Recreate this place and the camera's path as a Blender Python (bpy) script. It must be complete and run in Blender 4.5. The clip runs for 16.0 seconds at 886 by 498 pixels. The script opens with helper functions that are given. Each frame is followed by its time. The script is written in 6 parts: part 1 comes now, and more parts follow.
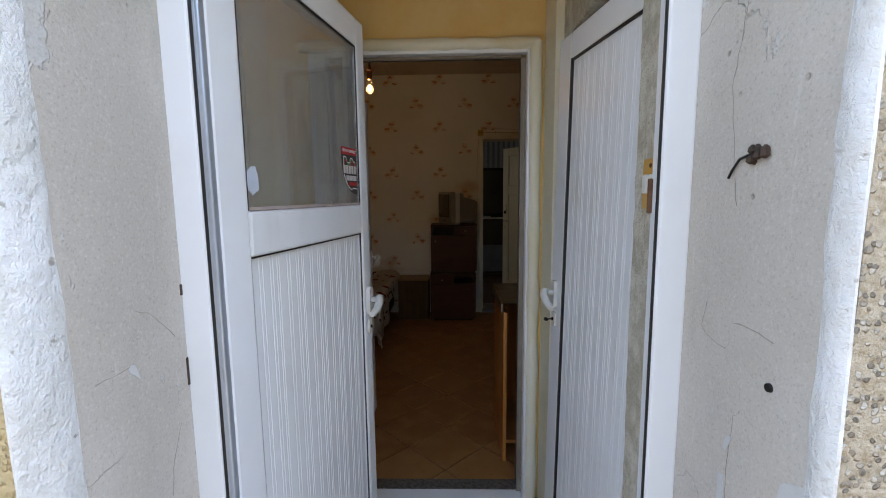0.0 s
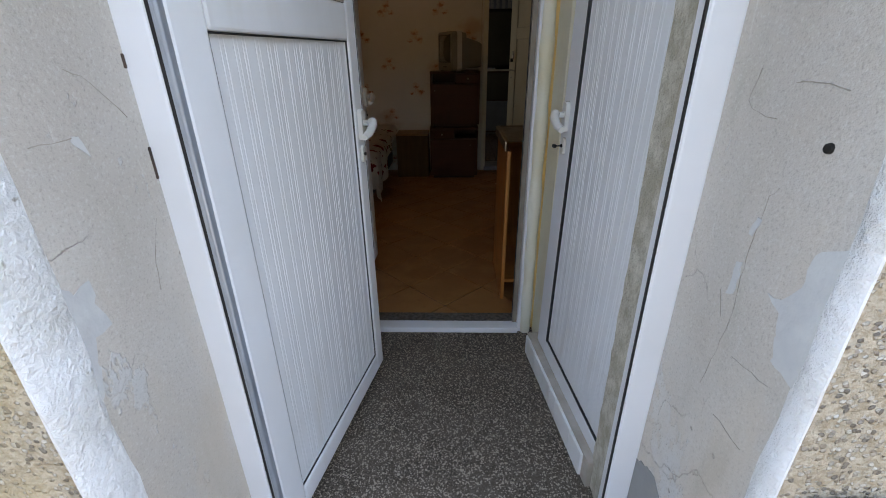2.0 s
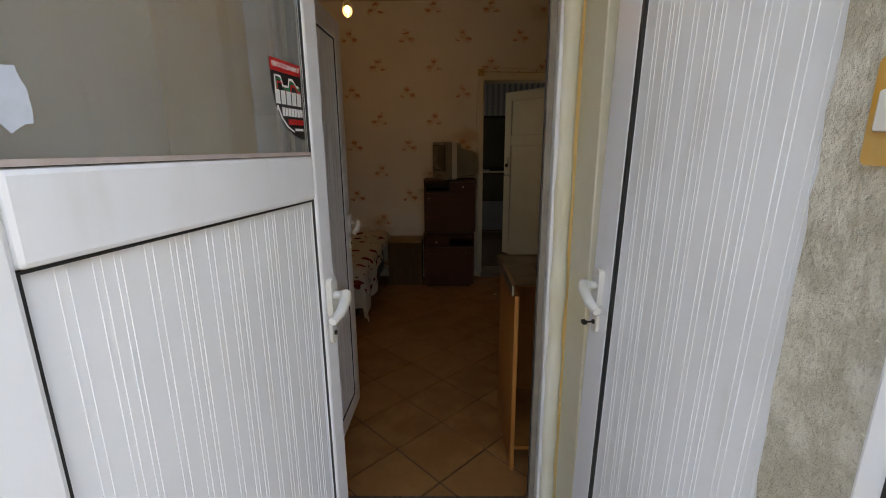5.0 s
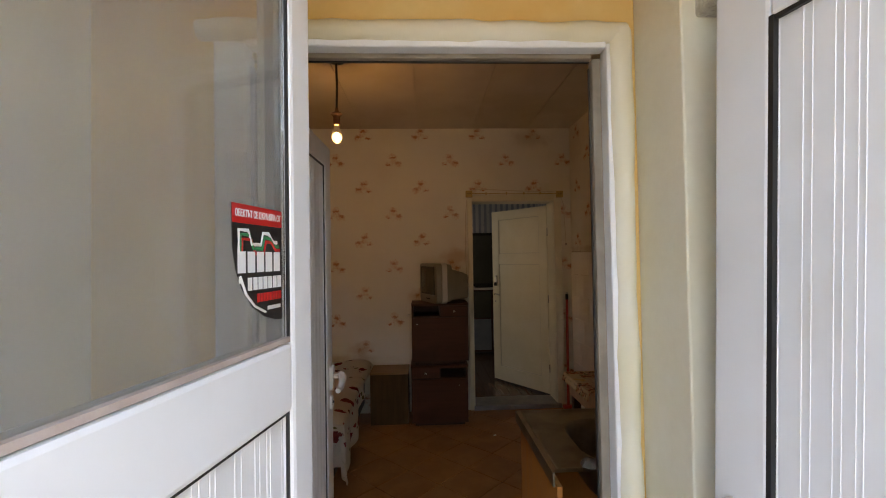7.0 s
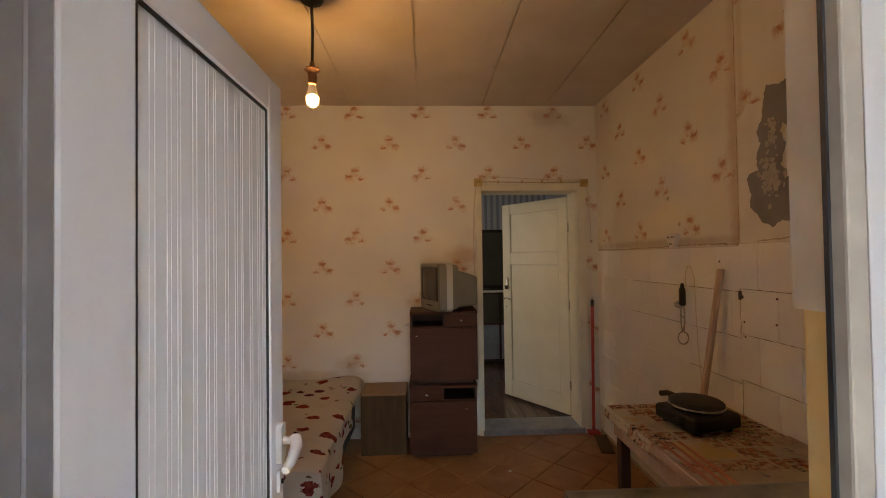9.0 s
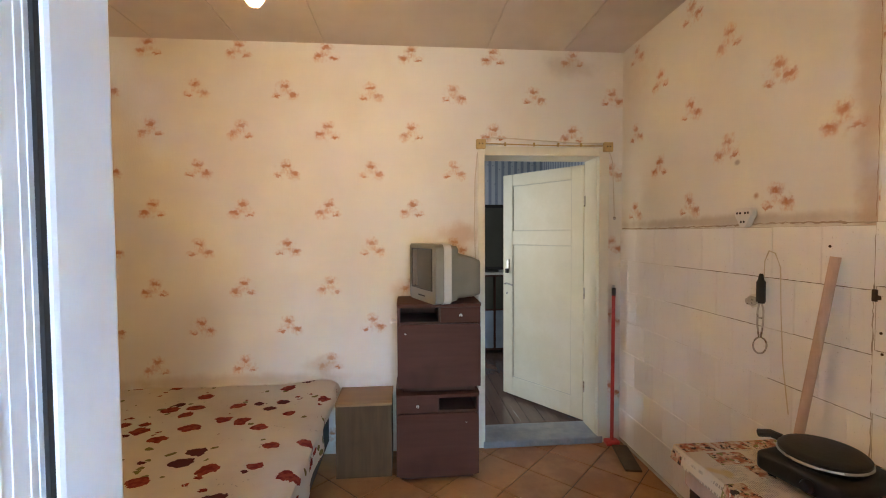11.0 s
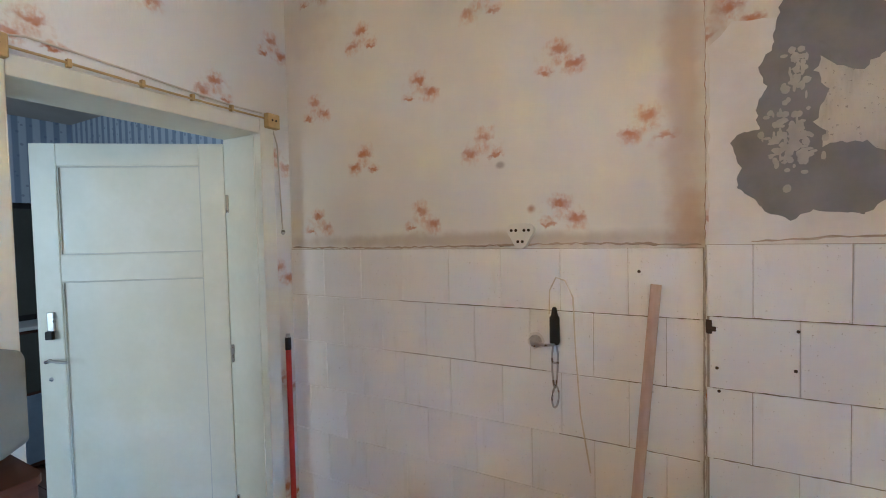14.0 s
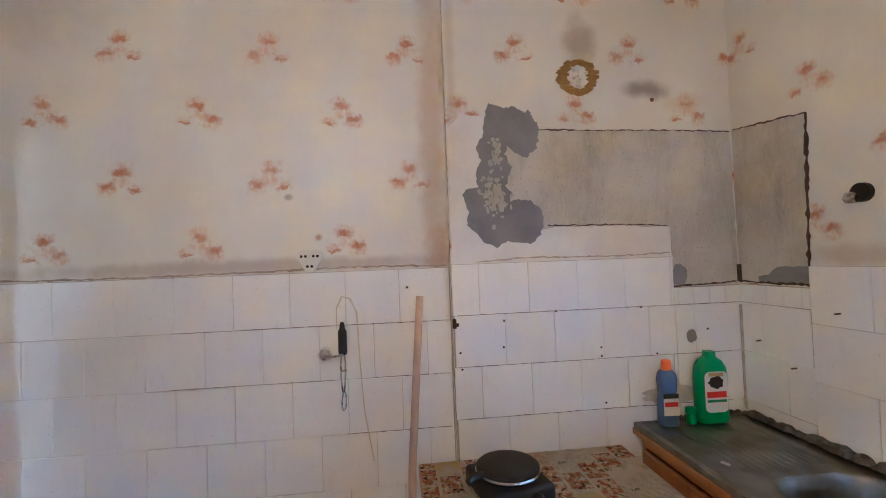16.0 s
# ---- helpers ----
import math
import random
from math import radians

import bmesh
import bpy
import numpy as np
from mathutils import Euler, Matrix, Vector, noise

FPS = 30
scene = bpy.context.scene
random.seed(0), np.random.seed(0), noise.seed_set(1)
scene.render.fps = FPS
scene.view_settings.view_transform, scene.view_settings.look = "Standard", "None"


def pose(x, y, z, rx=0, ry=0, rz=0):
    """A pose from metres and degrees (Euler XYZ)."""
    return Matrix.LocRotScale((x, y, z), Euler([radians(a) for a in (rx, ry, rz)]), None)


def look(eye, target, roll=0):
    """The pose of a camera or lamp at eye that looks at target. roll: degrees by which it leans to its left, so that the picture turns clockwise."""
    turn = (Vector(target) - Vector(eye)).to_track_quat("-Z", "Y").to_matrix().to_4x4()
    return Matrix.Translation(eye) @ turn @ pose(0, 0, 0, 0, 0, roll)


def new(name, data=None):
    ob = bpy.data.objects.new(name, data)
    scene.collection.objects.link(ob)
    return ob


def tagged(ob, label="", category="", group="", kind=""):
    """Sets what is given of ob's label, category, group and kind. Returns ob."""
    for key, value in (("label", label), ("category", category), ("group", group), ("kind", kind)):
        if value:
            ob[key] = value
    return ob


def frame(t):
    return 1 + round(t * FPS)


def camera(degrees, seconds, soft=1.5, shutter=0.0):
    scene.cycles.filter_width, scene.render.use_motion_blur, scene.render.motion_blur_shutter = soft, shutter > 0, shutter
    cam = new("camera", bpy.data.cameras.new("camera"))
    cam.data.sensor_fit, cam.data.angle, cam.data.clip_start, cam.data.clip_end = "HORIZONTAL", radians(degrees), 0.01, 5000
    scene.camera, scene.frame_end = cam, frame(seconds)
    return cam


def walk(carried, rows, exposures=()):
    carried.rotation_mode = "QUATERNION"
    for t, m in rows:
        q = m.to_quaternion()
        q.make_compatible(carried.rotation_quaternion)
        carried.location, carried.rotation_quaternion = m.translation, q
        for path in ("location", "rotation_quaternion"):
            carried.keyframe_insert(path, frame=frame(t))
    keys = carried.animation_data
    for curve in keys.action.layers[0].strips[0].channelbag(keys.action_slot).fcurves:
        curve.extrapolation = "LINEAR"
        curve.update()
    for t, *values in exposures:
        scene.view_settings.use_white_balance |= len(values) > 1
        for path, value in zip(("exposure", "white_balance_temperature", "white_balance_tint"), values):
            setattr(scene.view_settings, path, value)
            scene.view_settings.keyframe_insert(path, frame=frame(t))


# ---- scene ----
cam = camera(91.9, 16.0, soft=1.0)
PATH = [
    (0, (0.767, 0.909, 1.383), (0.718, 2.893, 1.136), -0.6),
    (0.5, (0.770, 0.929, 1.345), (0.718, 2.896, 0.989), -0.8),
    (1, (0.769, 0.951, 1.293), (0.720, 2.876, 0.752), -0.8),
    (1.5, (0.772, 0.964, 1.251), (0.715, 2.840, 0.558), -0.7),
    (2, (0.768, 0.974, 1.213), (0.713, 2.796, 0.391), -0.7),
    (2.5, (0.762, 0.988, 1.181), (0.702, 2.766, 0.269), -0.7),
    (3, (0.755, 1.003, 1.180), (0.696, 2.780, 0.258), -0.8),
    (3.5, (0.761, 1.010, 1.205), (0.697, 2.818, 0.354), -1.0),
    (4, (0.762, 1.102, 1.304), (0.707, 2.964, 0.578), -1.0),
    (4.5, (0.754, 1.266, 1.336), (0.732, 3.172, 0.730), -0.9),
    (5, (0.754, 1.405, 1.371), (0.729, 3.352, 0.910), -0.4),
    (6.2, (0.690, 1.620, 1.440), (0.722, 3.600, 1.340), -0.7),
    (7.3, (0.632, 1.847, 1.475), (0.731, 3.843, 1.529), -1.0),
    (7.5, (0.630, 1.922, 1.474), (0.731, 3.919, 1.524), -1.0),
    (8, (0.632, 2.120, 1.478), (0.731, 4.117, 1.530), -1.0),
    (8.5, (0.649, 2.256, 1.467), (0.726, 4.254, 1.519), -0.8),
    (10.8, (0.587, 2.911, 1.493), (0.733, 4.905, 1.425), -0.4),
    (11, (0.581, 3.009, 1.481), (0.750, 5.001, 1.411), -0.3),
    (11.5, (0.500, 3.265, 1.532), (0.930, 5.216, 1.454), 0.1),
    (12, (0.507, 3.487, 1.532), (1.036, 5.415, 1.460), 0.2),
    (12.5, (0.574, 3.777, 1.533), (1.252, 5.657, 1.464), -0.1),
    (13, (0.637, 4.026, 1.540), (1.696, 5.720, 1.455), -0.2),
    (13.5, (0.667, 4.263, 1.549), (2.191, 5.556, 1.481), -0.6),
    (14, (0.635, 4.320, 1.558), (2.398, 5.263, 1.490), -1.3),
    (14.5, (0.510, 4.364, 1.536), (2.398, 5.025, 1.515), -1.6),
    (15, (0.421, 4.410, 1.536), (2.396, 4.726, 1.556), -1.9),
    (15.5, (0.386, 4.436, 1.522), (2.385, 4.395, 1.579), -2.2),
    (16, (0.367, 4.446, 1.530), (2.354, 4.231, 1.585), -2.1),
]
EXPOSURES = [(0, 3.22, 8500, 10), (3, 3.3, 8500, 9), (5, 3.55, 10200, 11), (7.5, 4.55, 9600, 13), (8.5, 5.05, 9400, 13), (10.8, 6.78, 6500, 3), (12, 6.87, 4850, -4), (13.5, 6.88, 4700, -4), (16, 7.08, 4450, 1)]
walk(cam, [(t, look(eye, target, roll)) for t, eye, target, roll in PATH], EXPOSURES)

# ---- world and lights ----
world = bpy.data.worlds.new("World")
scene.world = world
world.use_nodes = True
wn = world.node_tree.nodes
sky = wn.new("ShaderNodeTexSky")
sky.sky_type = "NISHITA"
sky.sun_disc = False
sky.sun_elevation = radians(63)
sky.sun_rotation = radians(45)
world.node_tree.links.new(sky.outputs[0], wn["Background"].inputs[0])
wn["Background"].inputs[1].default_value = 0.15

sun_data = bpy.data.lights.new("sun", "SUN")
sun_data.energy = 3.0
sun_data.angle = radians(0.5)
sun_data.color = (1.0, 0.95, 0.87)
sun = new("sun", sun_data)
sun.matrix_world = look((5, 5, 14), (0, 0, 0))

# added area lamp that lights the far room; no window is built there
far_fill = bpy.data.lights.new("far_room_fill", "AREA")
far_fill.shape = "RECTANGLE"
far_fill.size, far_fill.size_y = 1.2, 1.3
far_fill.energy = 0.26
far_fill.color = (1.0, 0.96, 0.90)
new("far_room_fill", far_fill).matrix_world = look((-0.85, 6.85, 1.5), (1.5, 7.3, 0.9))

bulb_light = bpy.data.lights.new("bulb_light", "POINT")
bulb_light.energy = 0.009
bulb_light.color = (1.0, 0.62, 0.30)
bulb_light.shadow_soft_size = 0.03
new("bulb_light", bulb_light).location = (0.118, 4.40, 2.225)


# ---- material helpers ----
class Net:
    """A small wrapper that builds the node tree of one material."""

    def __init__(self, name, rough=0.6, metal=0.0, spec=0.5):
        self.m = bpy.data.materials.new(name)
        self.m.use_nodes = True
        self.t = self.m.node_tree
        self.b = self.t.nodes["Principled BSDF"]
        self.b.inputs["Roughness"].default_value = rough
        self.b.inputs["Metallic"].default_value = metal
        self.b.inputs["Specular IOR Level"].default_value = spec
        self.co = self.t.nodes.new("ShaderNodeTexCoord").outputs["Object"]

    def link(self, a, b):
        self.t.links.new(a, b)

    def put(self, socket, v):
        if isinstance(v, (int, float)):
            socket.default_value = v
        elif isinstance(v, tuple):
            socket.default_value = (*v, 1.0) if len(v) == 3 and socket.type == "RGBA" else v
        else:
            self.link(v, socket)

    def math(self, op, a, b=0.0, c=0.0, clamp=False):
        n = self.t.nodes.new("ShaderNodeMath")
        n.operation = op
        n.use_clamp = clamp
        for i, v in enumerate((a, b, c)):
            self.put(n.inputs[i], v)
        return n.outputs[0]

    def noise(self, scale, detail=3.0, co=None, rough=0.55, color=False, distort=0.0):
        n = self.t.nodes.new("ShaderNodeTexNoise")
        n.inputs["Scale"].default_value = scale
        n.inputs["Detail"].default_value = detail
        n.inputs["Roughness"].default_value = rough
        n.inputs["Distortion"].default_value = distort
        self.link(co or self.co, n.inputs["Vector"])
        return n.outputs["Color" if color else "Fac"]

    def voronoi(self, scale, feature="F1", co=None, out="Distance"):
        n = self.t.nodes.new("ShaderNodeTexVoronoi")
        n.feature = feature
        n.inputs["Scale"].default_value = scale
        self.link(co or self.co, n.inputs["Vector"])
        return n.outputs[out]

    def stretch(self, sx, sy, sz, co=None):
        n = self.t.nodes.new("ShaderNodeMapping")
        n.inputs["Scale"].default_value = (sx, sy, sz)
        self.link(co or self.co, n.inputs["Vector"])
        return n.outputs[0]

    def ramp(self, fac, a, b, lo=0.35, hi=0.65):
        """Mixes colours (or numbers) a and b as fac goes from lo to hi."""
        f = self.span(fac, lo, hi)
        return self.mix(f, a, b)

    def span(self, fac, lo, hi):
        n = self.t.nodes.new("ShaderNodeMapRange")
        n.interpolation_type = "SMOOTHSTEP"
        for k, v in ((0, fac), (1, lo), (2, hi)):
            self.put(n.inputs[k], v)
        return n.outputs[0]

    def mix(self, f, a, b, blend="MIX"):
        n = self.t.nodes.new("ShaderNodeMix")
        n.data_type = "RGBA"
        n.blend_type = blend
        self.put(n.inputs[0], f)
        self.put(n.inputs[6], a)
        self.put(n.inputs[7], b)
        return n.outputs[2]

    def axes(self, co=None):
        n = self.t.nodes.new("ShaderNodeSeparateXYZ")
        self.link(co or self.co, n.inputs[0])
        return n.outputs

    def random(self):
        return self.t.nodes.new("ShaderNodeObjectInfo").outputs["Random"]

    def island(self):
        return self.t.nodes.new("ShaderNodeNewGeometry").outputs["Random Per Island"]

    def position(self):
        return self.t.nodes.new("ShaderNodeNewGeometry").outputs["Position"]

    def bump(self, height, strength=0.3, distance=0.005):
        n = self.t.nodes.new("ShaderNodeBump")
        n.inputs["Strength"].default_value = strength
        n.inputs["Distance"].default_value = distance
        self.link(height, n.inputs["Height"])
        self.link(n.outputs[0], self.b.inputs["Normal"])

    def done(self, color=None, rough=None):
        if color is not None:
            self.put(self.b.inputs["Base Color"], color)
        if rough is not None:
            self.put(self.b.inputs["Roughness"], rough)
        return self.m


def paint(name, a, b, rough=0.5, scale=6.0, bump=0.15, grain=60.0, metal=0.0, spec=0.5):
    """Paint, plastic or plaster: two tones that drift into each other, and a fine grain."""
    n = Net(name, rough, metal, spec)
    big, fine = n.noise(scale, 4), n.noise(grain, 3)
    c = n.ramp(big, a, b, 0.3, 0.7)
    c = n.mix(n.math("MULTIPLY", fine, 0.25), c, tuple(v * 0.75 for v in a))
    n.bump(fine, bump, 0.002)
    return n.done(c, n.math("MULTIPLY_ADD", big, 0.25, rough - 0.12))


def wood(name, a, b, axis=2, rough=0.4, scale=18.0, spec=0.5):
    n = Net(name, rough, spec=spec)
    s = [scale] * 3
    s[axis] = scale * 0.07
    co = n.stretch(*s)
    g = n.noise(1.0, 6, co, 0.65, distort=0.6)
    c = n.ramp(g, a, b, 0.3, 0.7)
    c = n.mix(n.span(n.noise(3.0, 3), 0.5, 0.8), c, tuple(v * 0.7 for v in a))
    n.bump(g, 0.12, 0.002)
    return n.done(c, n.math("MULTIPLY_ADD", g, 0.3, rough - 0.15))


# ---- mesh helpers ----
def box(bm, x0, y0, z0, x1, y1, z1, bevel=0.0, seg=2):
    vs = [bm.verts.new((x, y, z)) for z in (z0, z1) for x, y in ((x0, y0), (x1, y0), (x1, y1), (x0, y1))]
    faces = [bm.faces.new([vs[i] for i in f]) for f in
             ((3, 2, 1, 0), (4, 5, 6, 7), (0, 1, 5, 4), (1, 2, 6, 5), (2, 3, 7, 6), (3, 0, 4, 7))]
    if bevel:
        edges = list({e for f in faces for e in f.edges})
        bmesh.ops.bevel(bm, geom=edges, offset=bevel, segments=seg, affect="EDGES", profile=0.5)
    return bm


def boxed(*sizes, bevel=0.0, seg=2):
    bm = bmesh.new()
    for s in sizes:
        box(bm, *s, bevel=bevel, seg=seg)
    return bm


def lathe(profile, steps=24, bm=None, centre=(0, 0, 0)):
    """Turns a profile of (radius, height) round z."""
    bm = bm or bmesh.new()
    rings = []
    for r, z in profile:
        rings.append([bm.verts.new((centre[0] + r * math.cos(2 * math.pi * k / steps), centre[1] + r * math.sin(2 * math.pi * k / steps), centre[2] + z)) for k in range(steps)])
    for a, b in zip(rings, rings[1:]):
        for k in range(steps):
            bm.faces.new((a[k], a[(k + 1) % steps], b[(k + 1) % steps], b[k]))
    bm.faces.new(rings[0][::-1])
    bm.faces.new(rings[-1])
    return bm


def tube(points, r, steps=8, bm=None, radii=None):
    """A round bar along points, with closed ends."""
    bm = bm or bmesh.new()
    pts = [Vector(p) for p in points]
    rings = []
    up = Vector((0.13, 0.37, 0.92)).normalized()
    for i, p in enumerate(pts):
        d = (pts[min(i + 1, len(pts) - 1)] - pts[max(i - 1, 0)]).normalized()
        a = d.cross(up)
        a = (a if a.length > 0.05 else d.cross(Vector((1, 0, 0)))).normalized()
        b = d.cross(a)
        rr = radii[i] if radii else r
        rings.append([bm.verts.new(p + rr * (a * math.cos(2 * math.pi * k / steps) + b * math.sin(2 * math.pi * k / steps))) for k in range(steps)])
    for q, w in zip(rings, rings[1:]):
        for k in range(steps):
            bm.faces.new((q[k], q[(k + 1) % steps], w[(k + 1) % steps], w[k]))
    bm.faces.new(rings[0][::-1])
    bm.faces.new(rings[-1])
    return bm


def prism(outline, depth, bm=None):
    """An outline of (x, z) in the plane y = 0, pushed to y = depth."""
    bm = bm or bmesh.new()
    a = [bm.verts.new((x, 0, z)) for x, z in outline]
    b = [bm.verts.new((x, depth, z)) for x, z in outline]
    bm.faces.new(a)
    bm.faces.new(b[::-1])
    n = len(a)
    for i in range(n):
        bm.faces.new((a[i], b[i], b[(i + 1) % n], a[(i + 1) % n]))
    return bm


def rounded(w, h, r, steps=4):
    """A rounded rectangle, centred, as an outline."""
    pts = []
    for cx, cz, a0 in ((w / 2 - r, h / 2 - r, 0), (-w / 2 + r, h / 2 - r, 90), (-w / 2 + r, -h / 2 + r, 180), (w / 2 - r, -h / 2 + r, 270)):
        for k in range(steps + 1):
            a = radians(a0 + 90 * k / steps)
            pts.append((cx + r * math.cos(a), cz + r * math.sin(a)))
    return pts


def mesh_of(bm, material, smooth=False):
    bmesh.ops.recalc_face_normals(bm, faces=bm.faces[:])
    me = bpy.data.meshes.new("mesh")
    bm.to_mesh(me)
    bm.free()
    me.materials.append(material)
    if smooth:
        me.shade_smooth()
        me.set_sharp_from_angle(angle=radians(38))
    return me


def part(name, bm, material, parent=None, label="", m=None, smooth=False):
    ob = new(name, mesh_of(bm, material, smooth))
    ob.parent = parent
    if m is not None:
        ob.matrix_basis = m
    if label:
        tagged(ob, label)
    return ob


def thing(name, m, label, category, group="", kind=""):
    ob = new(name)
    ob.empty_display_size = 0.1
    ob.matrix_basis = m
    return tagged(ob, label, category, group, kind)


def structure(name, bm, material, label, category, smooth=False):
    return tagged(part(name, bm, material, smooth=smooth), label, category, kind="structure")


# ---- materials ----
def wallpaper(name, axis, u0, z0, du, dz, blotches=()):
    """Cream embossed paper with sprays of three brown blooms on a staggered lattice, along x or y and z."""
    n = Net(name, 0.75, spec=0.25)
    ax = n.axes()
    warp = n.axes(n.noise(38.0, 3, color=True))
    u = n.math("MULTIPLY_ADD", n.math("SUBTRACT", warp[0], 0.5), 0.05, ax[axis])
    v = n.math("MULTIPLY_ADD", n.math("SUBTRACT", warp[1], 0.5), 0.05, ax[2])
    us = n.math("ADD", n.math("DIVIDE", n.math("SUBTRACT", u, u0), du), 100.5)
    col = n.math("FLOOR", us)
    off = n.math("MULTIPLY", n.math("MODULO", col, 2.0), 0.5)
    lu = n.math("MULTIPLY", n.math("SUBTRACT", n.math("FRACT", us), 0.5), du)
    vs = n.math("ADD", n.math("ADD", n.math("DIVIDE", n.math("SUBTRACT", v, z0), dz), 50.5), off)
    lv = n.math("MULTIPLY", n.math("SUBTRACT", n.math("FRACT", vs), 0.5), dz)
    # every second column of sprays is turned the other way round
    side = n.math("MULTIPLY_ADD", n.math("MODULO", col, 2.0), 2.0, -1.0)
    lu = n.math("MULTIPLY", lu, side)

    def bloom(cu, cv, ru, rv, lo, hi):
        a = n.math("DIVIDE", n.math("SUBTRACT", lu, cu), ru)
        b = n.math("DIVIDE", n.math("SUBTRACT", lv, cv), rv)
        d = n.math("SQRT", n.math("ADD", n.math("MULTIPLY", a, a), n.math("MULTIPLY", b, b)))
        return n.math("SUBTRACT", 1.0, n.span(d, lo, hi))

    def most(vals):
        out = vals[0]
        for w in vals[1:]:
            out = n.math("MAXIMUM", out, w)
        return out

    core = most([bloom(-0.002, 0.034, 0.038, 0.018, 0.25, 1.15), bloom(-0.056, -0.016, 0.036, 0.020, 0.25, 1.15), bloom(0.044, -0.034, 0.028, 0.010, 0.3, 1.2)])
    petal = most([bloom(0.002, 0.050, 0.046, 0.028, 0.35, 1.15), bloom(-0.054, -0.034, 0.042, 0.028, 0.35, 1.15), bloom(0.050, -0.024, 0.034, 0.020, 0.35, 1.15), bloom(-0.01, 0.0, 0.05, 0.03, 0.2, 1.1)])
    streak = n.span(n.noise(1.0, 4, n.stretch(70, 70, 45), 0.65), 0.30, 0.70)
    leafy = n.math("MULTIPLY", bloom(0.0, 0.0, 0.095, 0.080, 0.4, 1.05), n.span(n.noise(42.0, 3), 0.52, 0.66))
    rub = n.span(n.noise(9.0, 2), 0.25, 0.6)
    paper = n.ramp(n.noise(1.6, 4), (0.79, 0.775, 0.715), (0.74, 0.715, 0.645), 0.35, 0.7)
    paper = n.mix(n.math("MULTIPLY", n.span(n.noise(0.9, 3), 0.52, 0.75), 0.22), paper, (0.64, 0.54, 0.43))
    c = n.mix(n.math("MULTIPLY", leafy, 0.28), paper, (0.56, 0.38, 0.24))
    c = n.mix(n.math("MULTIPLY", n.math("MULTIPLY", petal, streak), 0.8), c, (0.60, 0.35, 0.19))
    c = n.mix(n.math("MULTIPLY", core, n.math("MULTIPLY_ADD", rub, 0.4, 0.52)), c, (0.46, 0.18, 0.07))
    # soft blotches of another tone: stains, and darker bands along corners and edges
    for su, sz, ru, rz, tone, amount in blotches:
        p = n.math("DIVIDE", n.math("SUBTRACT", ax[axis], su), ru)
        q = n.math("DIVIDE", n.math("SUBTRACT", ax[2], sz), rz)
        dist = n.math("SQRT", n.math("ADD", n.math("MULTIPLY", p, p), n.math("MULTIPLY", q, q)))
        dist = n.math("ADD", dist, n.math("MULTIPLY", n.math("SUBTRACT", n.noise(11.0, 5), 0.5), 1.1))
        c = n.mix(n.math("MULTIPLY", n.math("SUBTRACT", 1.0, n.span(dist, 0.2, 1.1)), amount), c, tone)
    emboss = n.math("ADD", n.noise(1.0, 3, n.stretch(160, 160, 45), 0.6), n.math("MULTIPLY", n.noise(14.0, 3), 0.9))
    n.bump(emboss, 0.35, 0.003)
    return n.done(c)


M_PAPER_X = wallpaper("wallpaper_far", 0, 0.348, 1.90, 0.2765, 0.512, [(1.70, 2.62, 0.22, 0.10, (0.42, 0.34, 0.26), 0.45), (0.95, 1.47, 0.16, 0.12, (0.50, 0.27, 0.09), 0.55), (0.55, 1.10, 0.10, 0.10, (0.52, 0.33, 0.14), 0.4), (-0.6, 0.52, 1.0, 0.06, (0.50, 0.36, 0.22), 0.5), (0.02, 0.60, 0.14, 0.10, (0.46, 0.32, 0.18), 0.5), (2.02, 0.9, 0.05, 0.6, (0.55, 0.42, 0.26), 0.4)])
M_PAPER_Y = wallpaper("wallpaper_side", 1, 4.921, 2.38, 0.2715, 0.508, [(5.0, 1.535, 1.2, 0.04, (0.46, 0.39, 0.31), 0.7), (4.28, 1.58, 0.06, 0.13, (0.45, 0.25, 0.13), 0.55), (4.29, 2.1, 0.07, 0.9, (0.50, 0.36, 0.26), 0.6), (5.8, 2.55, 0.3, 0.25, (0.50, 0.42, 0.34), 0.35), (4.75, 1.64, 0.02, 0.02, (0.40, 0.20, 0.10), 0.8), (4.86, 1.80, 0.02, 0.015, (0.3, 0.24, 0.2), 0.7)])
M_PAPER_BREAST = wallpaper("wallpaper_breast", 1, 3.94, 2.38, 0.2465, 0.508, [(3.66, 2.42, 0.085, 0.13, (0.40, 0.33, 0.27), 0.75), (3.37, 2.22, 0.13, 0.05, (0.24, 0.20, 0.17), 0.85), (3.20, 2.16, 0.12, 0.06, (0.60, 0.44, 0.27), 0.5), (4.21, 2.0, 0.03, 0.9, (0.52, 0.42, 0.33), 0.45)])
M_PAPER_ENTRY = wallpaper("wallpaper_entry", 0, 1.983, 2.37, 0.2765, 0.508, [(1.5, 1.50, 0.35, 0.05, (0.52, 0.42, 0.32), 0.6)])
M_YELLOW = paint("yellow_wash", (0.80, 0.50, 0.17), (0.82, 0.62, 0.30), 0.8, 3.0, 0.5, 45)
M_CREAM = paint("cream_wall", (0.80, 0.73, 0.53), (0.84, 0.80, 0.67), 0.8, 2.5, 0.4, 45)


